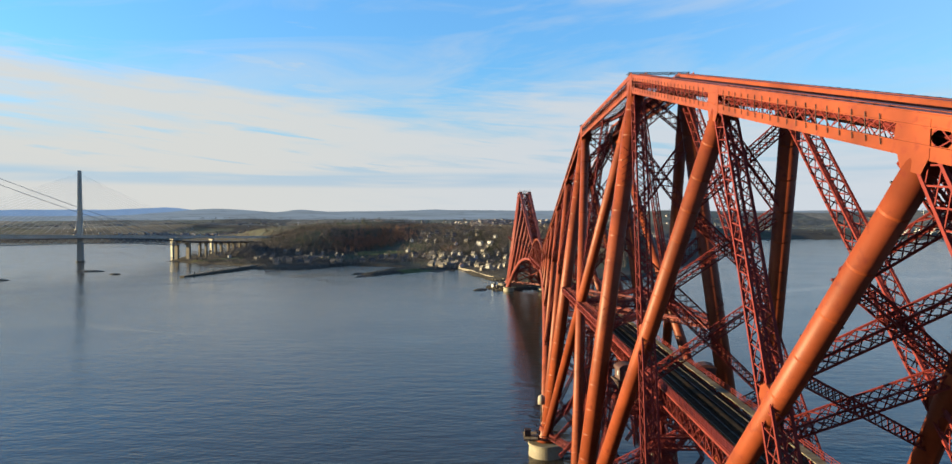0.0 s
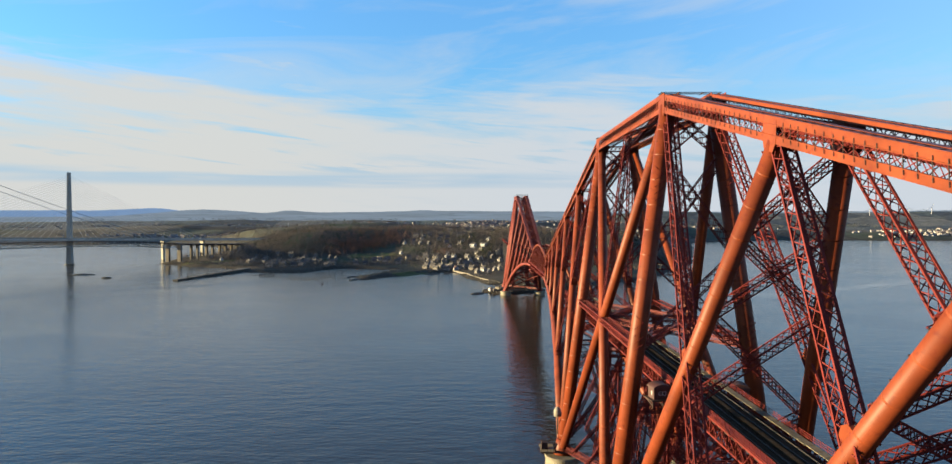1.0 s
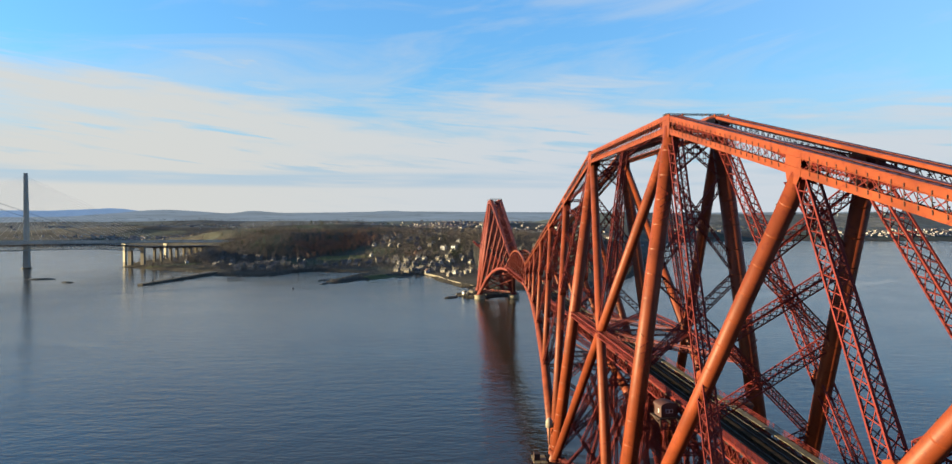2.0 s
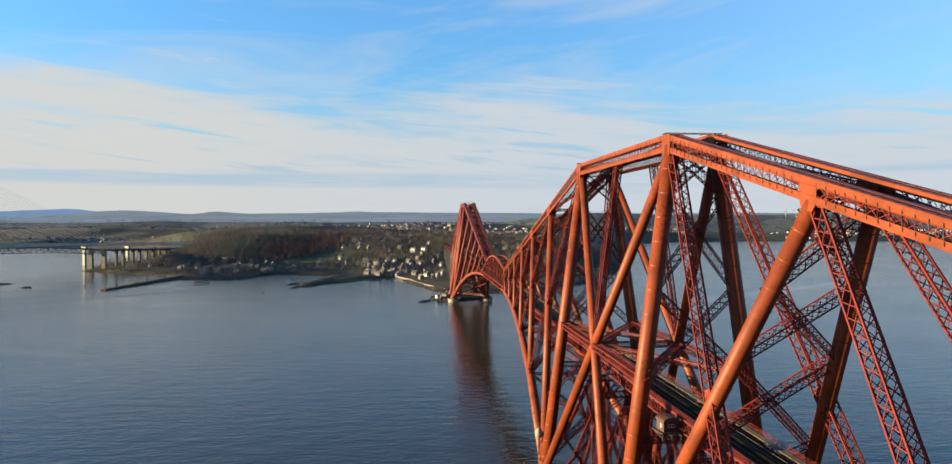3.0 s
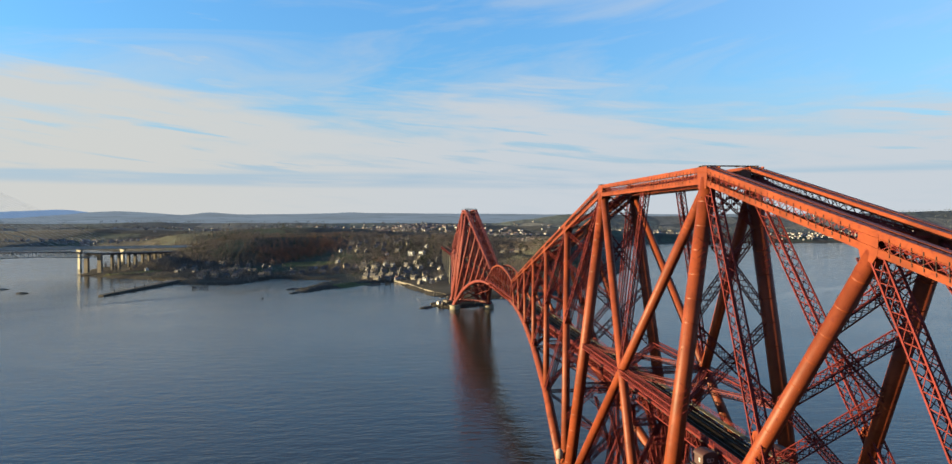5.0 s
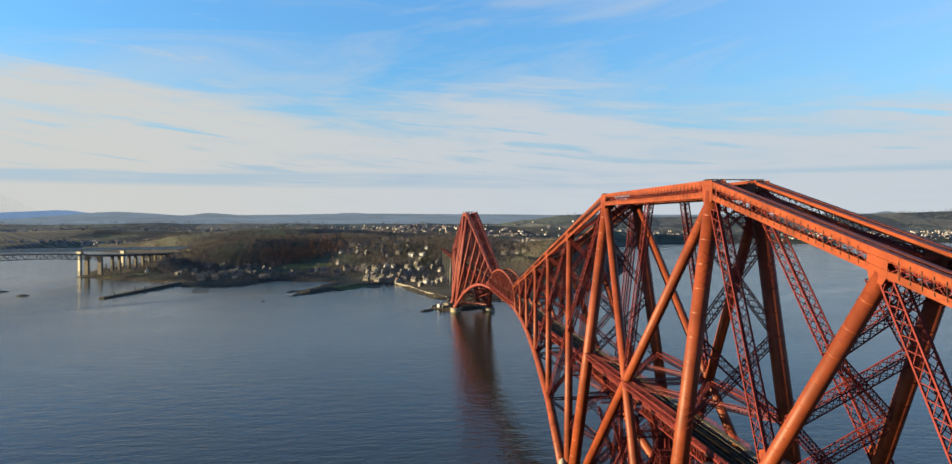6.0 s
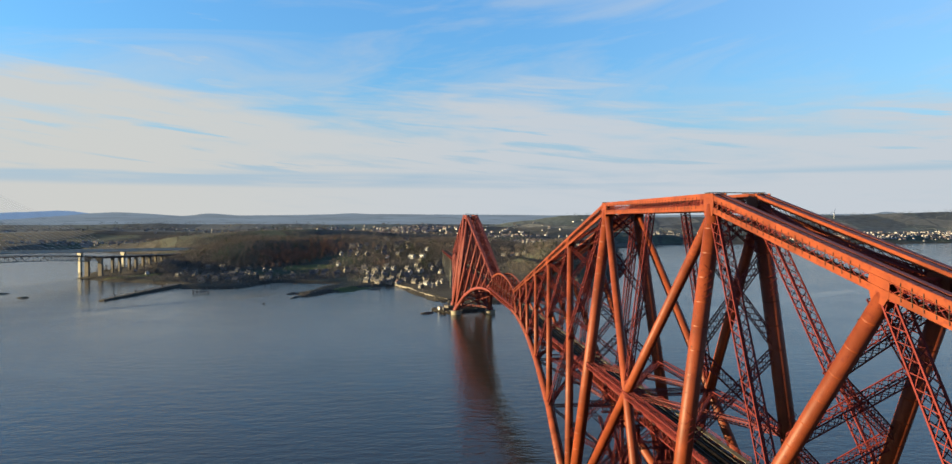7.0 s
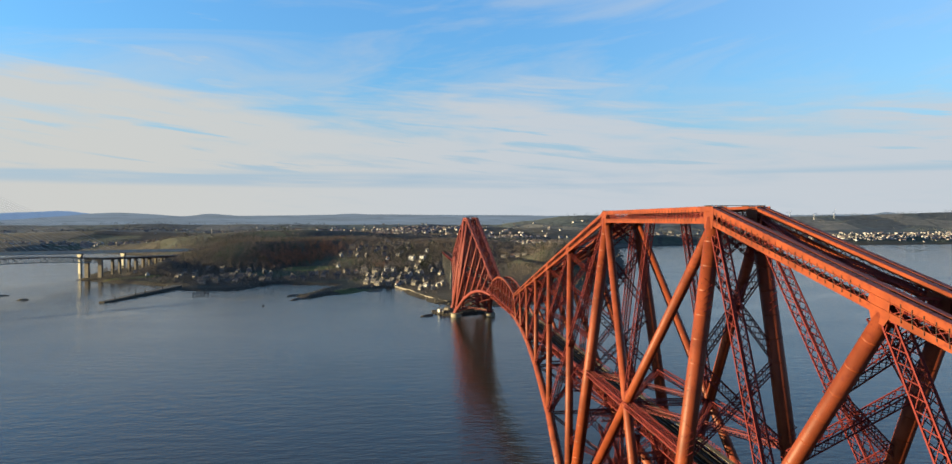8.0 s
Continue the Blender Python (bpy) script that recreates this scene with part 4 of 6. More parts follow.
def hut(x, y, z, turn):
    """A small gauge hut with a barrel roof on a bracketed platform."""
    root = thing("lookout_hut", "small red hut with a curved roof beside the railway deck", "hut", "deck huts", at=(x, y, z), turn=turn)
    root.scale = (0.78, 0.78, 0.78)
    b = Build()
    b.box(-2.3, 2.3, -2.0, 2.0, 0, 2.9)
    part("wall", b, HUT_RED, root)
    b = Build()
    n = 10
    arc = [(2.55 * math.cos(math.pi * k / n), 2.75 + 1.25 * math.sin(math.pi * k / n)) for k in range(n + 1)]
    pts = [(a, yy, c) for yy in (-2.3, 2.3) for a, c in arc] + [(a * 0.94, yy, c - 0.16) for yy in (-2.3, 2.3) for a, c in arc]
    m = n + 1
    q = [(i, i + 1, m + i + 1, m + i) for i in range(n)] + [(2 * m + i + 1, 2 * m + i, 3 * m + i, 3 * m + i + 1) for i in range(n)]
    q += [(i + 1, i, 2 * m + i, 2 * m + i + 1) for i in range(n)] + [(m + i, m + i + 1, 3 * m + i + 1, 3 * m + i) for i in range(n)]
    q += [tuple(2 * m + i for i in range(m)), tuple(3 * m + i for i in reversed(range(m)))]
    b.quads(pts, q)
    part("roof", b, HUT_RED, root)
    for e in (-0.52, 0.52):
        f = Build()
        for x0, x1, z0, z1 in ((e - 0.5, e + 0.5, 1.1, 1.22), (e - 0.5, e + 0.5, 2.0, 2.12), (e - 0.5, e - 0.38, 1.22, 2.0), (e + 0.38, e + 0.5, 1.22, 2.0)):
            f.box(x0, x1, -2.1, -2.0, z0, z1)
        fr = part("window_frame", f, WHITE, root, "white painted window frame")
        g = Build()
        g.box(e - 0.38, e + 0.38, -2.04, -2.01, 1.22, 2.0)
        part("pane", g, GLASS, fr)
    f = Build()
    f.box(-2.38, -2.3, -0.9, -0.2, 0.9, 2.1)
    part("white_board", f, WHITE, root, "white painted end board")
    b = Build()
    b.box(-3.2, 3.2, -2.8, 2.8, -0.35, -0.02)
    for a in (-2.8, 0, 2.8):
        b.bar((a, -2.6, -1.5), (a, 2.6, -0.35), 0.2, 0.3)
        b.bar((a, -2.6, -0.5), (a, -2.6, -2.2), 0.25, 0.25, (0, 1, 0))
    part("platform", b, DARK_STEEL, root)


hut(-8.2, -46.5, RAIL - 2.4, 8)
hut(8.2, -46.5, RAIL - 2.4, -8)


def pier_gantry(x, y):
    """A maintenance gantry that hangs round the foot of the tower, with a lantern on a post."""
    root = thing("access_gantry", "rusty steel access gantry round the tower foot", "gantry", at=(x, y, 0))
    b = Build()
    for e in (-4.2, 4.2):
        b.bar((-7.5, e, 6.2), (5, e, 6.2), 0.3, 0.3)
        b.bar((-7.5, e, 7.4), (5, e, 7.4), 0.1, 0.1)
        for k in range(7):
            b.bar((-7.5 + 2 * k, e, 6.2), (-7.5 + 2 * k, e, 7.4), 0.1, 0.1, (0, 1, 0), False)
    for k in range(6):
        b.bar((-7.5 + 2.2 * k, -4.2, 6.1), (-7.5 + 2.2 * k, 4.2, 6.1), 0.25, 0.25)
    part("frame", b, DARK_STEEL, root)
    b = Build()
    b.box(-7.6, -3.0, -4.2, 4.2, 6.33, 6.42)
    part("boards", b, TIMBER, root)
    for a in (-6.5, -4.0):
        b = Build()
        b.tube((a, 0, 4.4), (a, 0, 6.1), 0.25, 0.25, 8)
        part("post", b, DARK_STEEL, root)
    b = Build()
    b.box(-7.2, -5.2, -1.4, 1.2, 6.44, 8.6)
    part("store_box", b, DARK_STEEL, root, "dark painted equipment box")


def lantern(x, y, z0, z1):
    root = thing("navigation_lantern", "white domed navigation lantern on a steel post", "lantern", at=(x, y, 0))
    b = Build()
    b.tube((0, 0, z0), (0, 0, z1), 0.28, 0.22, 10)
    b.bar((0, 0, z1 - 3), (2.8, -2.4, z1 - 5), 0.2, 0.2)
    part("post", b, DARK_STEEL, root)
    b = Build()
    b.sweep([(0, 0, z1), (0, 0, z1 + 0.1), (0, 0, z1 + 2.2), (0, 0, z1 + 2.9), (0, 0, z1 + 3.4)], [0.6, 1.25, 1.25, 0.9, 0.2], 16)
    part("dome", b, CREAM, root, smooth=True)


pier_gantry(-WB, 39.6)
lantern(-WB - 1.2, 44.5, 3.0, 15.6)

# ---- water and land ----
wb = Build()
wb.quads([(-5200, -2500, 0), (5200, -2500, 0), (5200, 4650, 0), (-5200, 4650, 0)], [(0, 1, 2, 3)])
tagged(part("water", wb, WATER, kind="structure"), "calm blue-grey estuary water with fine ripples", "water")

COAST = [(-5200, 2050), (-2600, 2150), (-1393, 2180), (-1286, 2400), (-900, 2000), (-700, 1600), (-700, 1250), (-665, 1102), (-624, 1073), (-556, 1030),
         (-502, 991), (-440, 943), (-428, 903), (-382, 880), (-325, 888), (-311, 966), (-290, 987), (-241, 962), (-200, 955), (-186, 925), (-207, 868),
         (-226, 792), (-217, 744), (-197, 777), (-168, 821), (-136, 868), (-91, 900), (-76, 861), (-56, 746), (-37, 689), (-14, 668), (20, 650),
         (70, 655), (130, 690), (184, 760), (264, 910), (371, 1140), (421, 1311), (560, 1750), (706, 2248), (1043, 2590), (1547, 2554), (2093, 2542),
         (2321, 2583), (5200, 2650), (5200, 6000), (-5200, 6000)]
ISLET = [(-43, 590), (-36, 578), (-26, 566), (-10, 572), (8, 580), (28, 590), (30, 622), (0, 640), (-24, 628), (-38, 606)]
HILLS = [(-455, 1330, 135, 150, 41), (-250, 1420, 170, 170, 44), (-80, 1330, 140, 190, 30), (235, 1020, 95, 170, 56), (90, 1280, 130, 180, 44), (-600, 1560, 150, 160, 14),
         (330, 1250, 90, 190, 26), (-540, 2100, 460, 340, 54), (400, 1850, 220, 260, 24), (-60, 2300, 460, 360, 28), (-60, 2850, 500, 260, 34), (-1500, 3050, 700, 260, 26), (600, 2750, 420, 260, 34)]
UPLAND = [(-5200, 70), (-2500, 84), (-1500, 92), (-900, 88), (0, 86), (480, 84), (840, 128), (960, 140), (1200, 136), (1500, 126), (2000, 124), (2375, 130), (2791, 138), (3200, 150), (3507, 160), (5200, 172)]


def inside_distance(px, py, poly):
    """Distance from the outline, positive inside; arrays."""
    inside = np.zeros(px.shape, bool)
    best = np.full(px.shape, 1e12)
    for (x0, y0), (x1, y1) in zip(poly, poly[1:] + poly[:1]):
        dx, dy = x1 - x0, y1 - y0
        k = np.clip(((px - x0) * dx + (py - y0) * dy) / (dx * dx + dy * dy), 0, 1)
        best = np.minimum(best, (px - x0 - k * dx) ** 2 + (py - y0 - k * dy) ** 2)
        if y0 != y1:
            hit = ((y0 > py) != (y1 > py)) & (px < (x1 - x0) * (py - y0) / (y1 - y0) + x0)
            inside ^= hit
    return np.where(inside, 1, -1) * np.sqrt(best)


def waves(px, py, size, seed):
    """Smooth rolling unevenness from a few crossed sines."""
    rng = np.random.default_rng(seed)
    out = np.zeros(px.shape)
    for k in range(7):
        a, f, p = rng.uniform(0, 6.28), rng.uniform(0.6, 1.9) / size, rng.uniform(0, 6.28)
        out += np.sin((px * np.cos(a) + py * np.sin(a)) * f * 6.28 + p) / 7
    return out


def land_height(px, py):
    px, py = np.asarray(px, float), np.asarray(py, float)
    wob = 8 * waves(px, py, 60, 3) + 6 * waves(px, py, 22, 4)
    d = inside_distance(px, py, COAST) + wob
    h = np.where(d > 0, np.minimum(d * 0.34, 3.4) + np.clip(d - 20, 0, 200) * 0.022, d * 0.06)
    ramp = np.clip((d - 8) / 130, 0, 1)
    ramp = ramp * ramp * (3 - 2 * ramp)
    for cx, cy, sx, sy, top in HILLS:
        h += ramp * top * np.exp(-((px - cx) / sx) ** 2 - ((py - cy) / sy) ** 2)
    far = np.clip((py - 1900) / 2700, 0, 1)
    h += ramp * (far * 66 + 13 * far ** 0.5 * waves(px, py, 900, 8) + (4 + 8 * far) * waves(px, py, 330, 9))
    crest = np.interp(px, [p[0] for p in UPLAND], [p[1] for p in UPLAND]) + 5 * waves(px, py, 300, 12) + 3 * waves(px, py, 110, 13)
    up = np.clip((py - 3150) / 750, 0, 1)
    h = np.maximum(h, ramp * crest * up ** 1.3 * np.clip((4450 - py) / 500, 0.3, 1) - 3)
    d2 = inside_distance(px, py, ISLET) + 0.4 * wob
    h = np.maximum(h, np.where(d2 > 0, np.minimum(d2 * 0.5, 2.6), -6) + 0.5 * waves(px, py, 9, 5))
    return np.maximum(h, -8)


def grid_lines(parts):
    out = []
    for a, b, step in parts:
        out += list(np.arange(a, b, step))
    return np.array(out + [parts[-1][1]], float)


gx = grid_lines([(-5200, -1500, 100), (-1500, -720, 30), (-720, 420, 7), (420, 900, 30), (900, 5200, 90)])
gy = grid_lines([(480, 1150, 7), (1150, 1700, 14), (1700, 2700, 28), (2700, 4640, 60)])
X, Y = np.meshgrid(gx, gy)
Z = land_height(X, Y)
nx, ny = len(gx), len(gy)
idx = np.arange(nx * ny).reshape(ny, nx)
quad = np.stack([idx[:-1, :-1], idx[:-1, 1:], idx[1:, 1:], idx[1:, :-1]], -1).reshape(-1, 4)
keep = (Z.ravel()[quad] > -4).any(1)
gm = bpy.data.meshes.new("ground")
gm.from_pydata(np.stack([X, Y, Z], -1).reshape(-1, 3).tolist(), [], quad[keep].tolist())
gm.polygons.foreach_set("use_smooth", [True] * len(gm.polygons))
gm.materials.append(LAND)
# ground beyond y 3000 takes the haze-coloured copy
gm.materials.append(HAZED_LAND)
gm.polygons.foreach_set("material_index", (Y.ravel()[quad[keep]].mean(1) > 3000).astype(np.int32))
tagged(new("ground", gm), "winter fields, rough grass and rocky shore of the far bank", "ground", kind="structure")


def ground_z(x, y):
    return float(land_height(np.array([x]), np.array([y]))[0])


# ---- far hills, a backdrop at the edge of sight ----
def ridge(y, profile, mat, seed, rough, skirt):
    """A skyline through a few heights, roughened, with a slope towards the view."""
    rng = random.Random(seed)
    sines = [(rng.uniform(0.3, 1.0), w * rng.uniform(0.8, 1.25), rng.uniform(0, 6.28)) for w in (230, 120, 62, 33, 17)]
    b = Build()
    n = 620
    xs = np.linspace(profile[0][0], profile[-1][0], n + 1)
    zs = np.interp(xs, [p[0] for p in profile], [p[1] for p in profile])
    zs = np.convolve(np.pad(zs, 3, "edge"), np.array([1, 2, 3, 4, 3, 2, 1]) / 16, "valid")
    zs = zs + sum(rough * a * (w / 230) ** 0.6 * np.sin(xs / w * 2.1 + p) for a, w, p in sines)
    base = min(zs)
    rows = [(-skirt, -0.1), (-0.5 * skirt, 0.5), (0, 1.0), (70, -0.1)]
    pts = [(x, y + dy, base * k + (z - base) * max(k, 0) ** 3) for dy, k in rows for x, z in zip(xs.tolist(), zs.tolist())]
    m = n + 1
    b.quads(pts, [(r * m + i, r * m + i + 1, (r + 1) * m + i + 1, (r + 1) * m + i) for r in range(len(rows) - 1) for i in range(n)])
    return tagged(part("backdrop", b, mat, kind="structure"), "haze-tinted hills and fields along the horizon", "hills")


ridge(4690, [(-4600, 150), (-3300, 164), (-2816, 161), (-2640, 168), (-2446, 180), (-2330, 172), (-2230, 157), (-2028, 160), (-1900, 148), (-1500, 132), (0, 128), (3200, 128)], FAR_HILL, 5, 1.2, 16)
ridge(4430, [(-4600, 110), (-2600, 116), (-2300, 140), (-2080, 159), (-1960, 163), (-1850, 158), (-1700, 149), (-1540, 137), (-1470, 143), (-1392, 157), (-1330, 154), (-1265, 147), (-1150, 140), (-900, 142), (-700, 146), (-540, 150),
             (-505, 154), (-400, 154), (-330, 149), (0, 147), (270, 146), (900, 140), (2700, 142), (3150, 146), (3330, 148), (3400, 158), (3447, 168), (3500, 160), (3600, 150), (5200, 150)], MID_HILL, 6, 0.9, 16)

# ---- road bridges up river ----
def frb_line(y):
    return -644 - (1118 - y) * 0.22, 38.5 + (15.5 * (1 - math.exp(-(1118 - y) / 160)) if y < 1118 else (1118 - y) * 0.034)


def road_bridge():
    root = thing("suspension_bridge", "grey suspension road bridge with a truss deck and concrete approach piers", "bridge", at=(-644, 1118, 0))
    o = Vector((-644, 1118, 0))
    P = lambda y, dx=0, dz=0: Vector((frb_line(y)[0] + dx, y, frb_line(y)[1] + dz)) - o
    b = Build()
    ys = list(range(600, 1121, 20)) + list(range(1140, 1441, 20))
    b.strip([P(y) for y in ys], 26, 1.3)
    part("road_deck", b, ASPHALT, root)
    # dark steel along the edge stands in for the deck side in shade
    for dx in (-12.6, 12.6):
        b = Build()
        b.strip([P(y, dx, -1.7) for y in ys if y >= 1120], 0.8, 2.2)
        part("edge_shade_girder", b, DARK_STEEL, root)
    b = Build()
    for dx in (-13, 13):
        for z in (1.4, 2.2):
            for a, c in zip(ys[:-1], ys[1:]):
                b.bar(P(a, dx, z), P(c, dx, z), 0.25, 0.25)
        for k in range(0, 520, 6):
            b.bar(P(600 + k, dx, 0.6), P(600 + k, dx, 2.3), 0.25, 0.25, (0, 1, 0), False)
    part("parapet", b, BRIDGE_GREY, root, kind="stuff")
    for dx in (-12, 12):
        b = Build()
        for k in range(64):
            b.bar(P(600 + k * 8, dx, -8.2), P(608 + k * 8, dx, -8.2), 0.8, 0.8)
        for k in range(64):
            y0, y1 = 600 + k * 8, 608 + k * 8
            b.bar(P(y0, dx, -8.2 if k % 2 else -0.6), P(y1, dx, -0.6 if k % 2 else -8.2), 0.5, 0.5, (1, 0, 0), False)
            b.bar(P(y0, dx, -8.2), P(y0, dx, -0.6), 0.35, 0.35, (1, 0, 0), False)
        part("truss", b, BRIDGE_GREY, root)
        # cable of the side span with its hangers
        b = Build()
        zc = lambda y: 46 + 1.5 + (1095 - y) ** 1.22 * 0.0675
        cy = [1095 - k * 20 for k in range(21)]
        pts = [Vector((frb_line(y)[0] + dx, y, max(zc(y), frb_line(y)[1] + 1))) - o for y in cy]
        for p, q in zip(pts[:-1], pts[1:]):
            b.tube(p, q, 0.35, None, 6, False)
        part("main_cable", b, BRIDGE_GREY, root, kind="stuff")
        b = Build()
        for y, p in zip(cy, pts):
            b.bar(p, P(y, dx, 0.6), 0.05, 0.05, (0, 1, 0), False)
        part("hanger", b, BRIDGE_GREY, root, kind="stuff")
    # approach piers with arched heads
    for y, span, leg in ((1118, 13.0, 3.6), (1180, 7.2, 1.8), (1230, 7.0, 2.0), (1275, 7.0, 2.0), (1318, 7.0, 2.0), (1360, 7.0, 2.0)):
        x, z = frb_line(y)
        g = ground_z(x, y) - 3
        b = Build()
        for dx in (-span, span):
            p = P(y, dx)
            u, v = Vector((0.976, -0.215, 0)), Vector((0.215, 0.976, 0))
            c = Vector((p.x, p.y - dx * 0.22, 0))
            b.quads([c + u * (e * leg) + v * (f * 2.6) + Vector((0, 0, h)) for h in (g, z - 0.6) for e, f in ((-1, -1), (1, -1), (1, 1), (-1, 1))], [(0, 1, 5, 4), (1, 2, 6, 5), (2, 3, 7, 6), (3, 0, 4, 7), (4, 5, 6, 7)])
        n = 8
        p = P(y)
        h = span - leg
        arc = [(-h + 2 * h * k / n, z - 1.4 - 0.8 * h * (1 - math.sin(math.pi * k / n))) for k in range(n + 1)]
        pts = [(p.x + a, p.y + e - a * 0.22, c) for e in (-2.4, 2.4) for a, c in arc] + [(p.x + a, p.y + e - a * 0.22, z - 0.65) for e in (-2.4, 2.4) for a, c in arc]
        m = n + 1
        b.quads(pts, [(i, i + 1, 2 * m + i + 1, 2 * m + i) for i in range(n)] + [(m + i + 1, m + i, 3 * m + i, 3 * m + i + 1) for i in range(n)] + [(i + 1, i, m + i, m + i + 1) for i in range(n)])
        part("approach_pier", b, PIER_BROWN, root)
    # steel tower of the main span, past the view
    b = Build()
    x, z = frb_line(690)
    for dx in (-12, 12):
        b.box(x + dx - 2.5 - o.x, x + dx + 2.5 - o.x, 690 - 3 - o.y, 690 + 3 - o.y, -6, 156)
    part("main_tower", b, BRIDGE_GREY, root)


ASPHALT = material("worn_asphalt", (0.060, 0.052, 0.050), 0.9, vary=0.2, scale=0.05, fine=0.8, spec=0.1)
PIER_BROWN = material("weathered_pier_concrete", (0.105, 0.090, 0.072), 0.85, vary=0.25, scale=0.08, fine=0.8, second=(0.07, 0.062, 0.052), bump=0.2)
road_bridge()


def cable_stayed_bridge():
    px, py = -831, 1091
    root = thing("cable_stayed_bridge", "pale slender pylon road bridge with fans of white stays", "bridge", at=(px, py, 0))
    d = Vector((0.475, 0.88, 0)).normalized()
    b = Build()
    for k0, k1, w0, w1, t0, t1 in ((0, 0.32, 8.0, 6.4, 10.6, 8.4), (0.32, 1.0, 6.4, 4.0, 8.4, 5.5)):
        z0, z1 = -6 + 182 * k0, -6 + 182 * k1
        p = [(s * t / 2, e * w / 2, z) for z, w, t in ((z0, w0, t0), (z1, w1, t1)) for s, e in ((-1, -1), (1, -1), (1, 1), (-1, 1))]
        b.quads(p, [(0, 1, 5, 4), (1, 2, 6, 5), (2, 3, 7, 6), (3, 0, 4, 7), (4, 5, 6, 7)])
    part("pylon", b, PYLON, root)
    b = Build()
    b.tube((0, 0, -4), (0, 0, 1.6), 9, 9, 24)
    part("caisson", b, ROCK, root)
    b = Build()
    a, c = d * -520 + Vector((0, 0, 60)), d * 560 + Vector((0, 0, 33))
    b.strip([lerp(a, c, k / 24) for k in range(25)], 34, 2.6)
    part("road_deck", b, BRIDGE_GREY, root)
    b = Build()
    s = d.cross(Vector((0, 0, 1))) * 18
    for e in (-1, 1):
        b.bar(a + s * e + Vector((0, 0, 3.2)), c + s * e + Vector((0, 0, 3.2)), 0.4, 2.6)
    part("wind_screen", b, PYLON, root, "pale wind screen along the deck edge")
    b = Build()
    for k in range(1, 22):
        for w in (-1, 1):
            foot = d * (w * k * 14.5) + Vector((0, 0, 47.0 - 0.025 * w * k * 14.5))
            b.tube((0, 0, 92 + k * 3.7), foot, 0.14, None, 5, False)
    part("stay", b, STAY, root, "thin white stay cables", kind="stuff")
    for k in (200, 302, 490):
        b = Build()
        p = d * k
        z = 46.5 - 0.025 * k - 1.8
        q = Vector((d.y, -d.x, 0))
        b.quads([p + q * (e * w) + d * (f * 2.4) + Vector((0, 0, h)) for h, w in ((-6, 3.4), (z - 9, 3.0), (z - 0.1, 7.0)) for e, f in ((-1, -1), (1, -1), (1, 1), (-1, 1))],
                [(r * 4 + i, r * 4 + (i + 1) % 4, r * 4 + 4 + (i + 1) % 4, r * 4 + 4 + i) for r in range(2) for i in range(4)] + [(8, 9, 10, 11)])
        part("deck_pier", b, PALE_PIER, root, "pale sunlit concrete pier with a flared head")


PALE_PIER = material("fresh_concrete", (0.20, 0.19, 0.162), 0.8, vary=0.1, scale=0.05, fine=0.6, bump=0.1)
PYLON = material("pylon_concrete", (0.24, 0.235, 0.215), 0.8, vary=0.15, scale=0.05, fine=0.6, bump=0.1)
STAY = material("white_stay", (0.5, 0.5, 0.5), 0.5, vary=0.1)
cable_stayed_bridge()


def approach_viaduct():
    """Tall granite piers that carry the railway from the last arm to the hill."""
    for y in (815, 866, 917, 968, 1019, 1070):
        root = thing("viaduct_pier", "tall tapered granite pier of the railway approach viaduct", "bridge pier", "approach viaduct piers", at=(0, y, 0))
        g = ground_z(0, y) - 3
        b = Build()
        for s in ((-4.0, 4.0),) if y > 815 else ((-6.5, -2.5), (2.5, 6.5)):
            x0, x1 = s
            p = [(x, e * t, z) for z, t, k in ((g, 2.6, 1.25), (RAIL - 6.2, 1.7, 1.0)) for x, e in ((x0 * k, -1), (x1 * k, -1), (x1 * k, 1), (x0 * k, 1))]
            b.quads(p, [(0, 1, 5, 4), (1, 2, 6, 5), (2, 3, 7, 6), (3, 0, 4, 7), (4, 5, 6, 7)])
        part("shaft", b, GRANITE, root)
        b = Build()
        b.box(-7 if y == 815 else -5.2, 7 if y == 815 else 5.2, -2.2, 2.2, RAIL - 6.2, RAIL - 5.0)
        b.box(-4.6, 4.6, -1.4, 1.4, RAIL - 5.0, RAIL - 2.95)
        part("cap", b, GRANITE, root)


approach_viaduct()

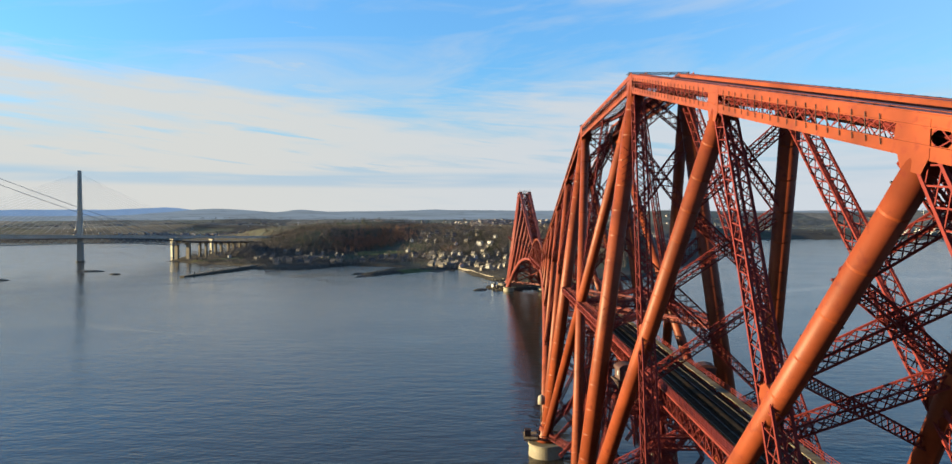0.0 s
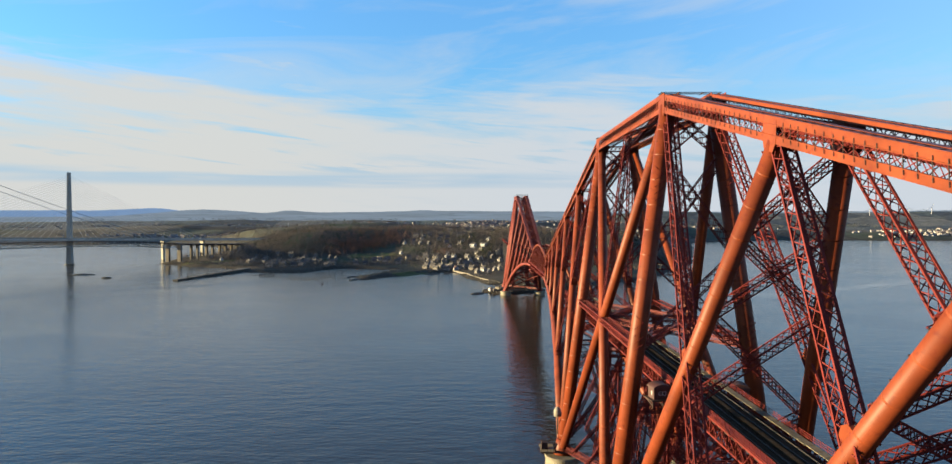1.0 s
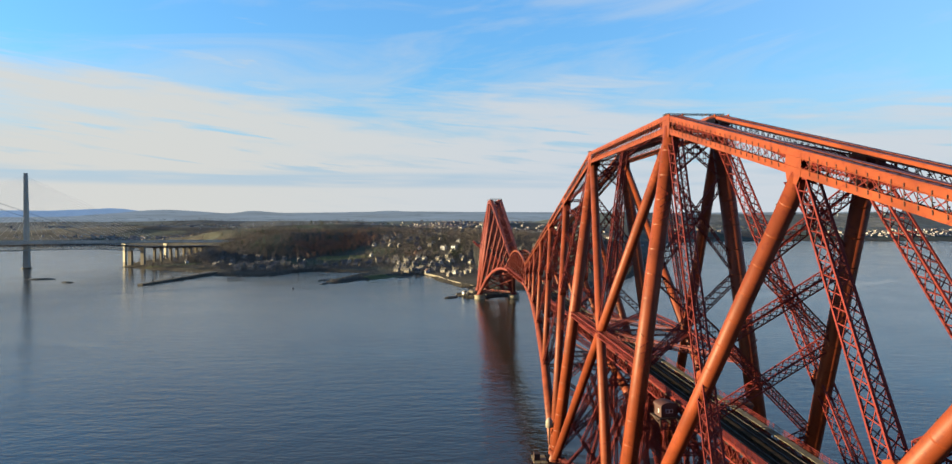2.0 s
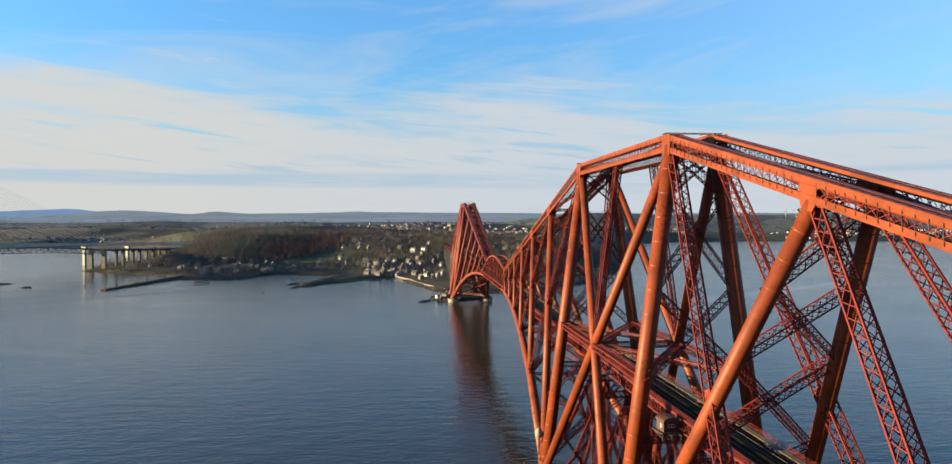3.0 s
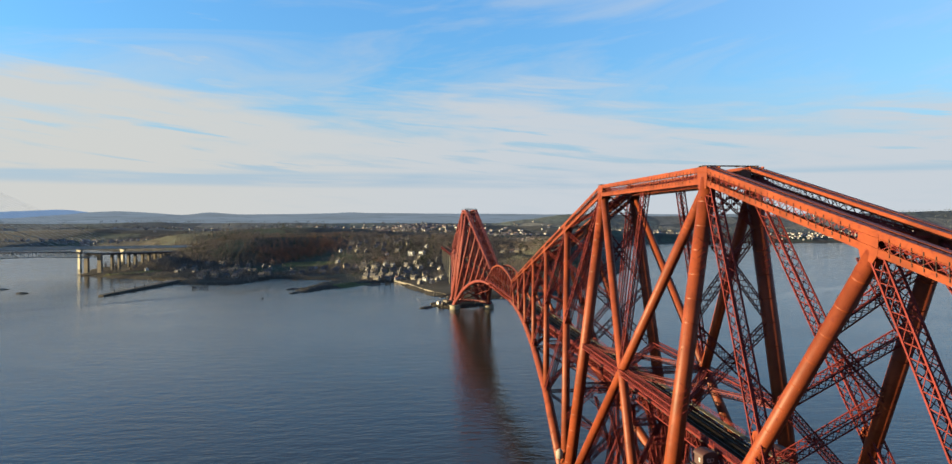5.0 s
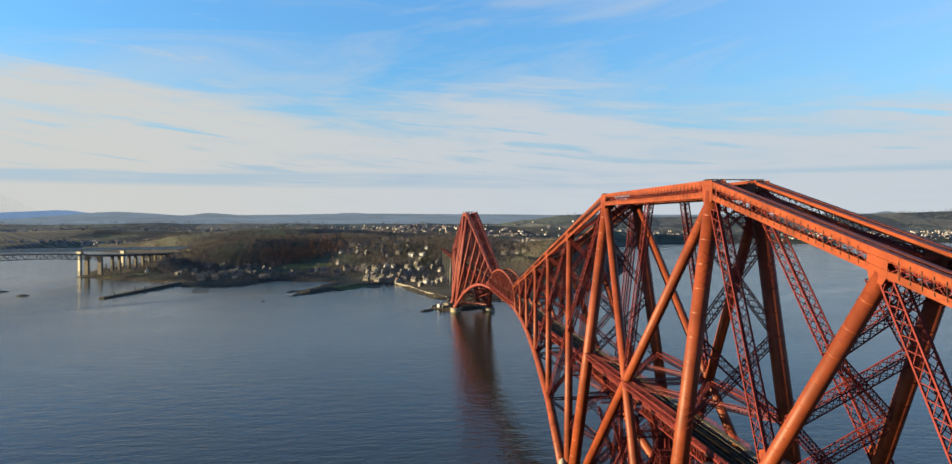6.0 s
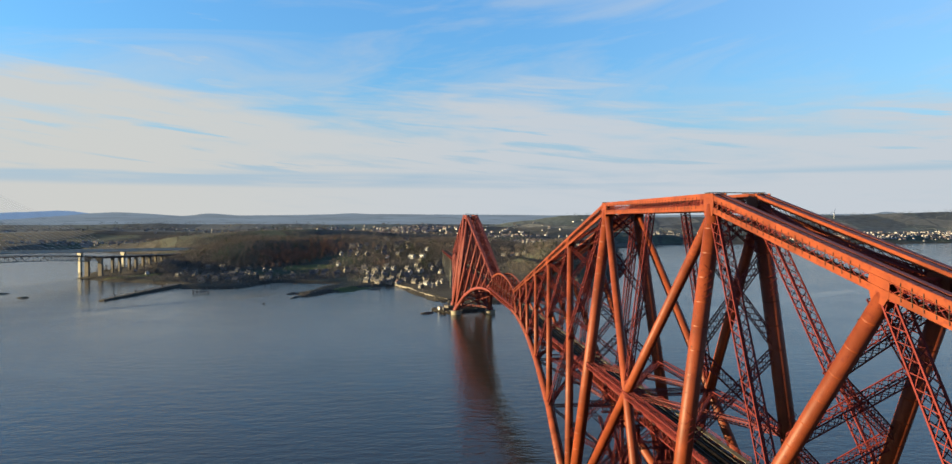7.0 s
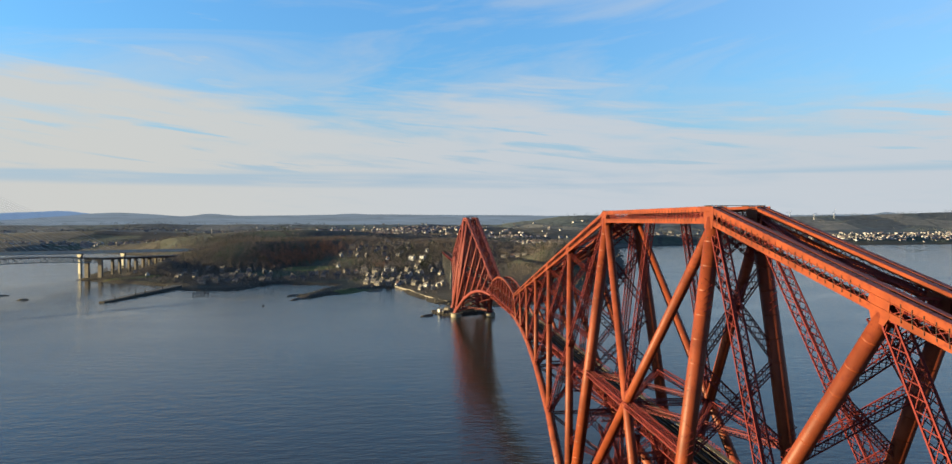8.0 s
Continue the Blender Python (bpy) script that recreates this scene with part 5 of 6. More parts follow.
# ---- the village, woods and shore ----
def house(name, w, l, eave, rise, wall, roof, label, chimneys=2, dormer=False, storeys=2):
    """A gabled house: walls, slate or tiled roof with overhang, windows with frames, door and chimney stacks."""
    root = thing(name, label, "house", "village houses")
    b = Build()
    pts = [(x, y, z) for y in (-l / 2, l / 2) for x, z in ((-w / 2, -4), (w / 2, -4), (w / 2, eave), (0, eave + rise), (-w / 2, eave))]
    b.quads(pts, [(4, 3, 2, 1, 0), (5, 6, 7, 8, 9), (0, 1, 6, 5), (1, 2, 7, 6), (2, 3, 8, 7), (3, 4, 9, 8), (4, 0, 5, 9)])
    part("wall", b, wall, root)
    for s in (-1, 1):
        b = Build()
        t, ov = 0.25, 0.45
        k = rise / (w / 2)
        e = w / 2 + ov
        p = [(0, eave + rise + 0.05), (s * e, eave - k * ov + 0.05), (s * e, eave - k * ov + 0.05 + t), (0, eave + rise + 0.05 + t)]
        pts = [(x, y, z) for y in (-l / 2 - 0.3, l / 2 + 0.3) for x, z in p]
        b.quads(pts, [(0, 1, 2, 3), (7, 6, 5, 4), (0, 4, 5, 1), (1, 5, 6, 2), (2, 6, 7, 3), (3, 7, 4, 0)])
        part("roof", b, roof, root)
    for c in range(chimneys):
        b = Build()
        y = (-l / 2 + 0.5) if c == 0 else (l / 2 - 0.5)
        b.box(-0.9, 0.9, y - 0.5, y + 0.5, eave + rise - 0.8, eave + rise + 1.5)
        for q in (-0.45, 0.45):
            b.tube((q, y, eave + rise + 1.5), (q, y, eave + rise + 2.0), 0.2, 0.16, 8)
        part("chimney", b, STONE, root)

    def window(x, y, z, face, ww=1.0, hh=1.4):
        f, g = Build(), Build()
        if face in ("w", "e"):
            s = -1 if face == "w" else 1
            a0, a1 = sorted((x, x + s * 0.07))
            f.box(a0, a1, y - ww / 2 - 0.15, y + ww / 2 + 0.15, z - 0.15, z + hh + 0.15)
            g0, g1 = sorted((x + s * 0.07, x + s * 0.1))
            g.box(g0, g1, y - ww / 2, y + ww / 2, z, z + hh)
        else:
            s = -1 if face == "s" else 1
            a0, a1 = sorted((y, y + s * 0.07))
            f.box(x - ww / 2 - 0.15, x + ww / 2 + 0.15, a0, a1, z - 0.15, z + hh + 0.15)
            g0, g1 = sorted((y + s * 0.07, y + s * 0.1))
            g.box(x - ww / 2, x + ww / 2, g0, g1, z, z + hh)
        fr = part("window_frame", f, WHITE, root)
        part("pane", g, GLASS, fr)

    n = max(2, round(l / 3.4))
    for st in range(storeys):
        z = 0.9 + st * 2.7
        if z + 1.4 > eave:
            break
        for k in range(n):
            y = -l / 2 + l * (k + 0.5) / n
            window(-w / 2, y, z, "w")
        for x in (-w / 4, w / 4):
            window(x, -l / 2, z, "s")
    b = Build()
    b.box(w / 4 - 0.5 - w / 2 + 0.2, w / 4 + 0.5 - w / 2 + 0.2, -l / 2 - 0.08, -l / 2, 0, 2.05) if storeys > 1 else b.box(-0.5, 0.5, -l / 2 - 0.08, -l / 2, 0, 2.05)
    part("door", b, HUT_RED, root)
    if dormer:
        for y in (-l / 4, l / 4):
            b = Build()
            b.box(-w / 2 + 0.3, -w / 6, y - 0.8, y + 0.8, eave + 0.1, eave + 1.9)
            part("dormer", b, wall, root)
            b = Build()
            pts = [(x, yy, z) for x in (-w / 2 + 0.1, -w / 8) for yy, z in ((y - 1.0, eave + 1.85), (y + 1.0, eave + 1.85), (y, eave + 2.7))]
            b.quads(pts, [(0, 2, 1), (3, 4, 5), (0, 1, 4, 3), (1, 2, 5, 4), (2, 0, 3, 5)])
            part("dormer_roof", b, roof, root)
    return root


HOUSES = [
    house("house", 7, 9.5, 5.3, 3.4, WHITE, SLATE, "white rendered two storey house with a slate roof", dormer=True),
    house("house", 7, 11, 5.4, 3.6, STONE, SLATE, "grey stone terrace house with slate roof and chimneys"),
    house("house", 7, 9, 3.4, 3.2, WHITE, TILE, "white cottage with a red tiled roof", storeys=1),
    house("house", 7.5, 10, 5.5, 3.0, CREAM, SLATE, "cream rendered house with a dark slate roof"),
    house("house", 8.5, 13, 8.2, 3.4, STONE, SLATE, "tall dark stone tenement above the harbour", storeys=3, dormer=True),
    house("house", 9.5, 15, 8.3, 2.4, WHITE, SLATE, "large white villa on the wooded slope", storeys=3),
    house("house", 7.5, 10.5, 5.0, 3.2, CREAM, TILE, "cream house with a red tiled roof"),
]
KIND_WEIGHTS = {"shore": (1, 4, 1, 3, 1, 0), "terrace": (1, 1, 3, 1, 4), "far": (0, 3, 2, 1), "quay": (1, 1, 4, 1, 3)}
# houses that stand out: kind, x, y, bearing of the ridge
STANDING = [(5, -61, 1161, 80), (5, -40, 1153, 75), (3, -44, 1129, 70), (1, -71, 1060, 80), (4, -52, 1074, 70), (4, -50, 1024, 75), (0, -96, 1071, 20), (0, -96, 954, 15), (2, -86, 908, 100),
            (1, -84, 980, 95), (1, -101, 922, 100), (1, -60, 897, 85), (0, -42, 868, 80), (3, -140, 1026, 92), (3, -125, 1030, 92), (0, -137, 950, 10), (1, -130, 983, 95),
            (6, -164, 1068, 95), (0, -239, 1088, 85), (3, -278, 1063, 95), (1, -323, 1097, 90), (1, -337, 1109, 90), (1, -382, 1097, 85), (1, -366, 1117, 80), (0, -204, 1149, 10), (0, -207, 1236, 90),
            (1, -172, 1219, 95), (1, -154, 1213, 92), (2, -110, 1184, 90), (1, -89, 1196, 85), (0, -30, 1208, 80)]
# centre x, y, half widths, how many, ridge bearing, kind
CLUSTERS = [(-105, 922, 34, 24, 7, 60, "quay"), (-85, 975, 52, 34, 9, 100, "shore"), (-60, 1040, 55, 42, 9, 20, "shore"), (-32, 860, 22, 45, 4, 10, "shore"), (-118, 1075, 40, 35, 7, 70, "terrace"),
            (-250, 1040, 72, 30, 12, 95, "terrace"), (-365, 1010, 58, 55, 18, 80, "terrace"), (-420, 1080, 75, 50, 9, 60, "terrace"), (-120, 1255, 85, 45, 14, 95, "terrace"),
            (-50, 1350, 80, 50, 12, 85, "terrace"), (-560, 1130, 30, 30, 3, 20, "far"), (120, 1090, 45, 40, 5, 60, "far")]
placed = []
rng = random.Random(11)
first = set()


def settle(i, x, y, turn):
    m = pose(x, y, ground_z(x, y), 0, 0, turn)
    if i in first:
        copy_thing(HOUSES[i], m)
    else:
        first.add(i)
        HOUSES[i].matrix_world = m @ Matrix.Diagonal((0.82, 0.82, 0.82, 1))
    placed.append((x, y))


for i, x, y, turn in STANDING:
    settle(i, x, y, 28 + turn % 30)
for cx, cy, rx, ry, count, bearing, kind in CLUSTERS:
    tries = 0
    made = 0
    while made < count and tries < 400:
        tries += 1
        x, y = cx + rng.uniform(-rx, rx), cy + rng.uniform(-ry, ry)
        if ground_z(x, y) < 1.6 or any((x - a) ** 2 + (y - c) ** 2 < 15 ** 2 for a, c in placed) or abs(x) < 9 and y < 1110:
            continue
        settle(rng.choice(KIND_WEIGHTS[kind]), x, y, bearing + rng.uniform(-12, 12))
        made += 1


def sea_wall(pts):
    root = thing("sea_wall", "low pale stone sea wall along the shore path", "wall")
    b = Build()
    b.strip([Vector((x, y, 1.5)) for x, y in pts], 1.0, 3.0)
    part("masonry", b, STONE, root)
    b = Build()
    b.strip([Vector((x, y, 3.1)) for x, y in pts], 1.3, 0.2)
    part("coping", b, GRANITE, root)


sea_wall([(-92, 903), (-80, 868), (-66, 832), (-56, 782), (-45, 748), (-32, 712), (-20, 684)])


def far_town(name, label, areas, seed):
    """Hundreds of plain gabled houses on the distant slopes, too small to tell apart."""
    rng = random.Random(seed)
    root = thing(name, label, "town", kind="stuff")
    wa, ro = Build(), Build()
    for cx, cy, rx, ry, count in areas:
        xs = [(cx + rng.gauss(0, rx / 1.6), cy + rng.gauss(0, ry / 1.6)) for _ in range(count)]
        zs = land_height(np.array([p[0] for p in xs]), np.array([p[1] for p in xs]))
        for (x, y), z in zip(xs, zs):
            if z < 2:
                continue
            w, l, e, r = rng.uniform(7, 10), rng.uniform(8, 17), rng.uniform(3.5, 6), rng.uniform(2.2, 3.4)
            a = rng.choice((0.1, 0.5, 1.6, 1.9)) + rng.uniform(-0.2, 0.2)
            c, s = math.cos(a), math.sin(a)
            T = lambda u, v, h: (x + u * c - v * s, y + u * s + v * c, z + h)
            wa.quads([T(u, v, h) for v in (-l / 2, l / 2) for u, h in ((-w / 2, -4), (w / 2, -4), (w / 2, e), (0, e + r), (-w / 2, e))], [(4, 3, 2, 1, 0), (5, 6, 7, 8, 9), (1, 2, 7, 6), (4, 0, 5, 9)])
            ro.quads([T(u, v, h) for v in (-l / 2 - .4, l / 2 + .4) for u, h in ((-w / 2 - .5, e - .2), (0, e + r + .2), (w / 2 + .5, e - .2))], [(0, 1, 4, 3), (1, 2, 5, 4)])
    part("walls", wa, FAR_WALL, root, kind="stuff")
    part("roofs", ro, FAR_ROOF, root, kind="stuff")


FAR_WALL = material("mixed_render_walls", (0.17, 0.172, 0.18), 0.8, vary=0.1, scale=0.02, fine=0.3, bump=0, island=0.45)
FAR_ROOF = material("mixed_roofs", (0.10, 0.075, 0.07), 0.8, vary=0.2, scale=0.02, fine=0.3, bump=0, island=0.4)
far_town("distant_town", "pale houses of a distant town on low hills", [(-190, 2560, 60, 50, 70), (-60, 2700, 130, 120, 150), (120, 2800, 140, 120, 120), (-330, 2250, 90, 60, 20), (-900, 2450, 220, 90, 50), (-1250, 2480, 260, 50, 70), (-120, 1850, 120, 50, 40), (380, 2050, 110, 60, 60), (480, 1850, 80, 60, 30), (-700, 2900, 300, 150, 60), (-100, 3500, 900, 250, 420), (-1600, 3400, 500, 200, 120), (330, 2500, 160, 120, 60)], 21)
far_town("distant_town", "pale seafront houses of a distant town across the bay", [(1760, 2640, 160, 28, 30), (2050, 2660, 190, 40, 60), (2350, 2720, 220, 60, 90), (1900, 2800, 260, 80, 60), (1000, 2760, 140, 50, 30), (2500, 3000, 300, 100, 80), (1100, 3000, 240, 120, 70)], 22)


def meadow(x, y, rx, ry, turn, mat, label):
    """An open field that lies on the ground, with an uneven outline."""
    n, k = 28, 7
    t = np.arange(n) / n * 6.283
    edge = 1 + 0.16 * np.sin(2 * t + x) + 0.10 * np.sin(5 * t + y)
    c, s = math.cos(radians(turn)), math.sin(radians(turn))
    u = np.concatenate([[0]] + [np.cos(t) * edge * rx * (i + 1) / k for i in range(k)])
    v = np.concatenate([[0]] + [np.sin(t) * edge * ry * (i + 1) / k for i in range(k)])
    px, py = x + u * c - v * s, y + u * s + v * c
    lift = np.concatenate([[0.9], np.repeat([0.9] * (k - 1) + [-0.6], n)])
    pz = land_height(px, py) + lift
    b = Build()
    faces = [(0, 1 + i, 1 + (i + 1) % n) for i in range(n)] + [(1 + r * n + i, 1 + (r + 1) * n + i, 1 + (r + 1) * n + (i + 1) % n, 1 + r * n + (i + 1) % n) for r in range(k - 1) for i in range(n)]
    b.quads(np.stack([px, py, pz], 1).tolist(), faces)
    tagged(part("field", b, mat, smooth=True, kind="structure"), label, "field")
    MEADOWS.append((x, y, rx, ry))


MEADOWS = []
GRASS = material("winter_grass", (0.062, 0.074, 0.030), 0.95, vary=0.3, scale=0.03, fine=0.3, second=(0.075, 0.066, 0.036), bump=0.3, dist=0.3, spec=0.1)
STUBBLE = material("stubble_field", (0.125, 0.100, 0.074), 0.95, vary=0.15, scale=0.01, fine=0.1, second=(0.13, 0.10, 0.07), bump=0.2, dist=0.3, spec=0.1)
meadow(-262, 1152, 48, 26, 5, GRASS, "green winter meadow among the trees above the houses")
meadow(-150, 842, 34, 20, 40, GRASS, "rough green grass on the rocky spit")
meadow(-560, 1085, 55, 16, 20, GRASS, "rough green grass on the shore below the viaduct")
meadow(-600, 2240, 230, 60, 4, STUBBLE, "pale stubble field on the ridge behind the woods")
meadow(-330, 1790, 90, 90, 0, GRASS, "olive pasture behind the wooded hill")


def woodland(name, label, spots, mat, seed, blades=56, leaf=0.6, trunks=True, squat=1.0):
    """Bare or evergreen woods: every tree a tapered trunk and a broken crown of small twig clumps. spots: x, y and height of each tree."""
    rng = np.random.default_rng(seed)
    x, y, h = spots
    z = land_height(x, y)
    ok = (z > 1.3) & ~((np.abs(x) < 10) & (y < 1115)) & ~((y < 1430) & (np.abs(x - np.array([frb_line(v)[0] for v in y])) < 24)) & ~((y > 1125) & (y < 1400) & (np.abs(x - 24 - np.array([frb_line(v)[0] for v in y])) < 30))
    for a, c, e, f in MEADOWS:
        ok &= ((x - a) / e) ** 2 + ((y - c) / f) ** 2 > 0.8
    for a, c in placed:
        ok &= (np.abs(x - a) > 6) | (np.abs(y - c) > 8)
    x, y, z, h = x[ok], y[ok], z[ok], h[ok]
    r = h * rng.uniform(0.30, 0.46, len(h)) * squat
    root = thing(name, label, "woodland", kind="stuff")
    if trunks:
        tr = Build()
        for a, c, e, k, lean in zip(x, y, z, h, rng.uniform(-0.4, 0.4, len(h))):
            tr.tube((a, c, e - 1), (a + lean, c, e + k * 0.55), k * 0.028, k * 0.012, 5, False)
        part("trunks", tr, BARK, root, kind="stuff")
    n = len(h)
    turn, q, t = rng.uniform(0, 6.283, (n, blades)), rng.random((n, blades)) ** 0.45, rng.random((n, blades))
    # each crown has a few lobes, so that its outline is uneven
    lobe = 1 + 0.28 * np.sin(turn * 3 + rng.uniform(0, 6.28, (n, 1))) * np.sin(t * 7 + rng.uniform(0, 6.28, (n, 1)))
    k = np.sin(np.pi * (0.12 + 0.86 * t)) ** 0.7 * lobe
    c = np.stack([x[:, None] + np.cos(turn) * q * r[:, None] * k, y[:, None] + np.sin(turn) * q * r[:, None] * k, z[:, None] + h[:, None] * (0.2 + 0.8 * t)], -1)
    s = leaf * h[:, None] / 11 * rng.uniform(0.5, 1.3, (n, blades))
    a = rng.uniform(0, 6.283, (n, blades))
    d = np.stack([np.cos(a), np.sin(a), rng.uniform(-0.9, 0.9, (n, blades))], -1) * s[..., None]
    e = np.stack([-np.sin(a), np.cos(a), rng.uniform(-0.8, 0.8, (n, blades))], -1) * (s * rng.uniform(0.5, 0.9, (n, blades)))[..., None]
    quads = np.stack([c - d, c + e * 0.7, c + d * 0.8, c - e], -2).reshape(-1, 3)
    me = bpy.data.meshes.new("crowns")
    me.from_pydata(quads.tolist(), [], np.arange(len(quads)).reshape(-1, 4).tolist())
    me.materials.append(mat)
    ob = new("crowns", me)
    ob.parent = root
    tagged(ob, kind="stuff")


def scattered(areas, seed):
    """Trees round a few centres: x, y, spread east and north, count, height."""
    rng = np.random.default_rng(seed)
    rows = [np.stack([rng.normal(cx, rx / 1.7, n), rng.normal(cy, ry / 1.7, n), size * rng.uniform(0.65, 1.25, n)]) for cx, cy, rx, ry, n, size in areas]
    return np.concatenate(rows, 1)


def belts(x0, x1, y0, y1, count, size, seed, share, grain=220):
    """Trees in woods and belts that leave fields free between them."""
    rng = np.random.default_rng(seed)
    x, y = rng.uniform(x0, x1, count), rng.uniform(y0, y1, count)
    m = waves(x, y * 0.6, grain * 3, seed) + 0.7 * waves(x, y * 0.5, grain, seed + 1) + 0.4 * waves(x, y, grain * 0.3, seed + 2)
    keep = m > np.quantile(m, 1 - share)
    x, y = x[keep], y[keep]
    return np.stack([x, y, size * rng.uniform(0.6, 1.25, len(x))])


woodland("woodland", "bare brown winter woodland on the hill above the village", scattered([(-470, 1290, 190, 130, 1000, 10), (-290, 1430, 210, 110, 620, 10), (-420, 1170, 90, 60, 400, 10), (-540, 1170, 80, 90, 330, 11), (-600, 1450, 150, 200, 380, 13), (-480, 1110, 60, 30, 160, 8), (-620, 1880, 220, 120, 900, 10), (-420, 1650, 160, 90, 500, 10)], 31), TWIG, 31)
woodland("woodland", "russet leafless birch wood on the hillside", scattered([(-315, 1215, 55, 60, 420, 10), (-265, 1290, 70, 70, 420, 10), (-120, 1130, 18, 20, 30, 9)], 36), RUSSET, 36)
woodland("woodland", "leafless scrub and trees between the village houses", scattered([(-150, 1150, 120, 100, 460, 9), (-60, 1250, 130, 130, 620, 10), (10, 1150, 60, 90, 200, 10), (-330, 1020, 110, 50, 220, 8), (-20, 930, 45, 80, 130, 8), (-430, 1010, 70, 60, 170, 8), (-110, 1000, 70, 60, 200, 7), (-60, 1090, 60, 60, 220, 7), (-90, 900, 50, 30, 70, 4), (-170, 840, 40, 25, 90, 2.5), (-230, 1030, 60, 40, 90, 7),
         (-400, 950, 50, 40, 150, 4), (-480, 1015, 60, 40, 200, 6), (-570, 1070, 70, 40, 230, 6), (-270, 990, 60, 16, 90, 4), (-150, 890, 60, 40, 70, 3), (-45, 800, 20, 60, 60, 3), (-310, 960, 70, 25, 150, 5), (-205, 925, 40, 40, 90, 4), (-360, 930, 40, 30, 90, 4), (-130, 1420, 160, 60, 420, 10), (0, 1330, 80, 60, 200, 10)], 32), TWIG, 32, 48)
woodland("woodland", "dark wooded headland east of the railway bridge", scattered([(220, 1030, 110, 170, 1100, 11), (120, 1250, 150, 190, 1150, 11), (60, 1050, 40, 120, 200, 10), (330, 1250, 80, 190, 260, 12)], 33), TWIG, 33, 48)
woodland("woodland", "belts of bare trees between the inland fields", np.concatenate([belts(-1000, 700, 1560, 2500, 5200, 11, 41, 0.42), belts(-1300, -550, 2100, 2600, 700, 10, 42, 0.5)], 1), TWIG, 34, 22, 1.0, False, 1.5)
woodland("woodland", "haze-tinted woods and hedgerows of the far country", belts(-3000, 3900, 2500, 4000, 15000, 14, 43, 0.34, 300), HAZED_TWIG, 37, 9, 1.7, False, 2.2)
woodland("evergreen_trees", "dark evergreen trees among the bare woods", scattered([(-420, 1260, 200, 110, 90, 12), (-80, 1180, 110, 120, 100, 11), (-120, 1020, 70, 70, 90, 6), (-60, 960, 50, 60, 60, 6), (-340, 1040, 90, 40, 60, 8), (-30, 1090, 40, 40, 50, 11), (200, 1050, 90, 140, 90, 12), (-300, 1900, 500, 250, 160, 13), (-575, 1060, 50, 25, 60, 5), (-250, 1100, 60, 20, 50, 6)], 35), EVERGREEN, 35, 44, 0.8)


def shore_rocks(seed):
    """Boulders and weed-dark stones strewn along the tide line and over the spit."""
    rng = np.random.default_rng(seed)
    root = thing("shore_rocks", "dark boulders strewn along the tide line", "rocks", kind="stuff")
    pts = [(x0 + (x1 - x0) * k, y0 + (y1 - y0) * k) for (x0, y0), (x1, y1) in zip(COAST[6:36], COAST[7:37]) for k in np.linspace(0, 1, max(2, int(math.hypot(x1 - x0, y1 - y0) / 2.2)))]
    pts += [(x0 + (x1 - x0) * k, y0 + (y1 - y0) * k) for (x0, y0), (x1, y1) in zip(ISLET, ISLET[1:] + ISLET[:1]) for k in np.linspace(0, 1, 14)]
    c = np.array(pts) + rng.normal(0, 5.0, (len(pts), 2))
    spit = np.stack([rng.normal(-172, 26, 220), rng.normal(832, 22, 220)], 1)
    c = np.concatenate([c, spit])
    z = land_height(c[:, 0], c[:, 1])
    ok = (z > -0.6) & (z < 4.5)
    ball = np.array([(0, 0, 1), (1, 0, 0.1), (0.3, 0.95, 0.1), (-0.8, 0.6, 0.1), (-0.8, -0.6, 0.1), (0.3, -0.95, 0.1), (0, 0, -0.8)])
    faces = [(0, 1, 2), (0, 2, 3), (0, 3, 4), (0, 4, 5), (0, 5, 1), (6, 2, 1), (6, 3, 2), (6, 4, 3), (6, 5, 4), (6, 1, 5)]
    for name, mat, sel in (("dark_stones", ROCK, 0), ("pale_stones", STONE, 1)):
        b = Build()
        for (x, y), h in zip(c[ok], z[ok]):
            if (rng.random() < 0.25) != (sel == 1):
                continue
            size = rng.uniform(0.5, 2.0)
            p = ball * rng.uniform(0.6, 1.3, (7, 1)) * (size, size * rng.uniform(0.6, 1.1), size * rng.uniform(0.4, 0.8))
            b.quads((p + (x, y, h + 0.1)).tolist(), faces)
        part(name, b, mat, root, kind="stuff")


shore_rocks(51)


def moored_boat(x, y, turn, length=6.0):
    root = thing("moored_boat", "small dark open boat lying at its mooring", "boat", "moored boats", at=(x, y, 0), turn=turn)
    b = Build()
    n = 9
    rows = []
    for k in range(n):
        t = k / (n - 1)
        w = length * 0.17 * math.sin(math.pi * min(1, 0.28 + 0.72 * (1 - t))) ** 0.8
        y0 = length * (t - 0.5)
        rows += [(-w, y0, 0.75 + 0.3 * t ** 2), (-w * 0.6, y0, -0.15), (w * 0.6, y0, -0.15), (w, y0, 0.75 + 0.3 * t ** 2)]
    b.quads(rows, [(4 * k + i, 4 * k + i + 1, 4 * k + 5 + i, 4 * k + 4 + i) for k in range(n - 1) for i in range(3)] + [(0, 1, 2, 3), tuple(4 * (n - 1) + i for i in (3, 2, 1, 0))])
    part("hull", b, DARK_STEEL, root)
    for t in (0.3, 0.6):
        b = Build()
        b.box(-length * 0.13, length * 0.13, length * (t - 0.5) - 0.15, length * (t - 0.5) + 0.15, 0.4, 0.46)
        part("thwart", b, TIMBER, root)


moored_boat(-251, 683, 30)
for x, y, turn in ((-395, 905, 80), (-372, 886, 70), (-352, 893, 100), (-272, 958, 20), (-255, 950, 60)):
    moored_boat(x, y, turn, 7.5)


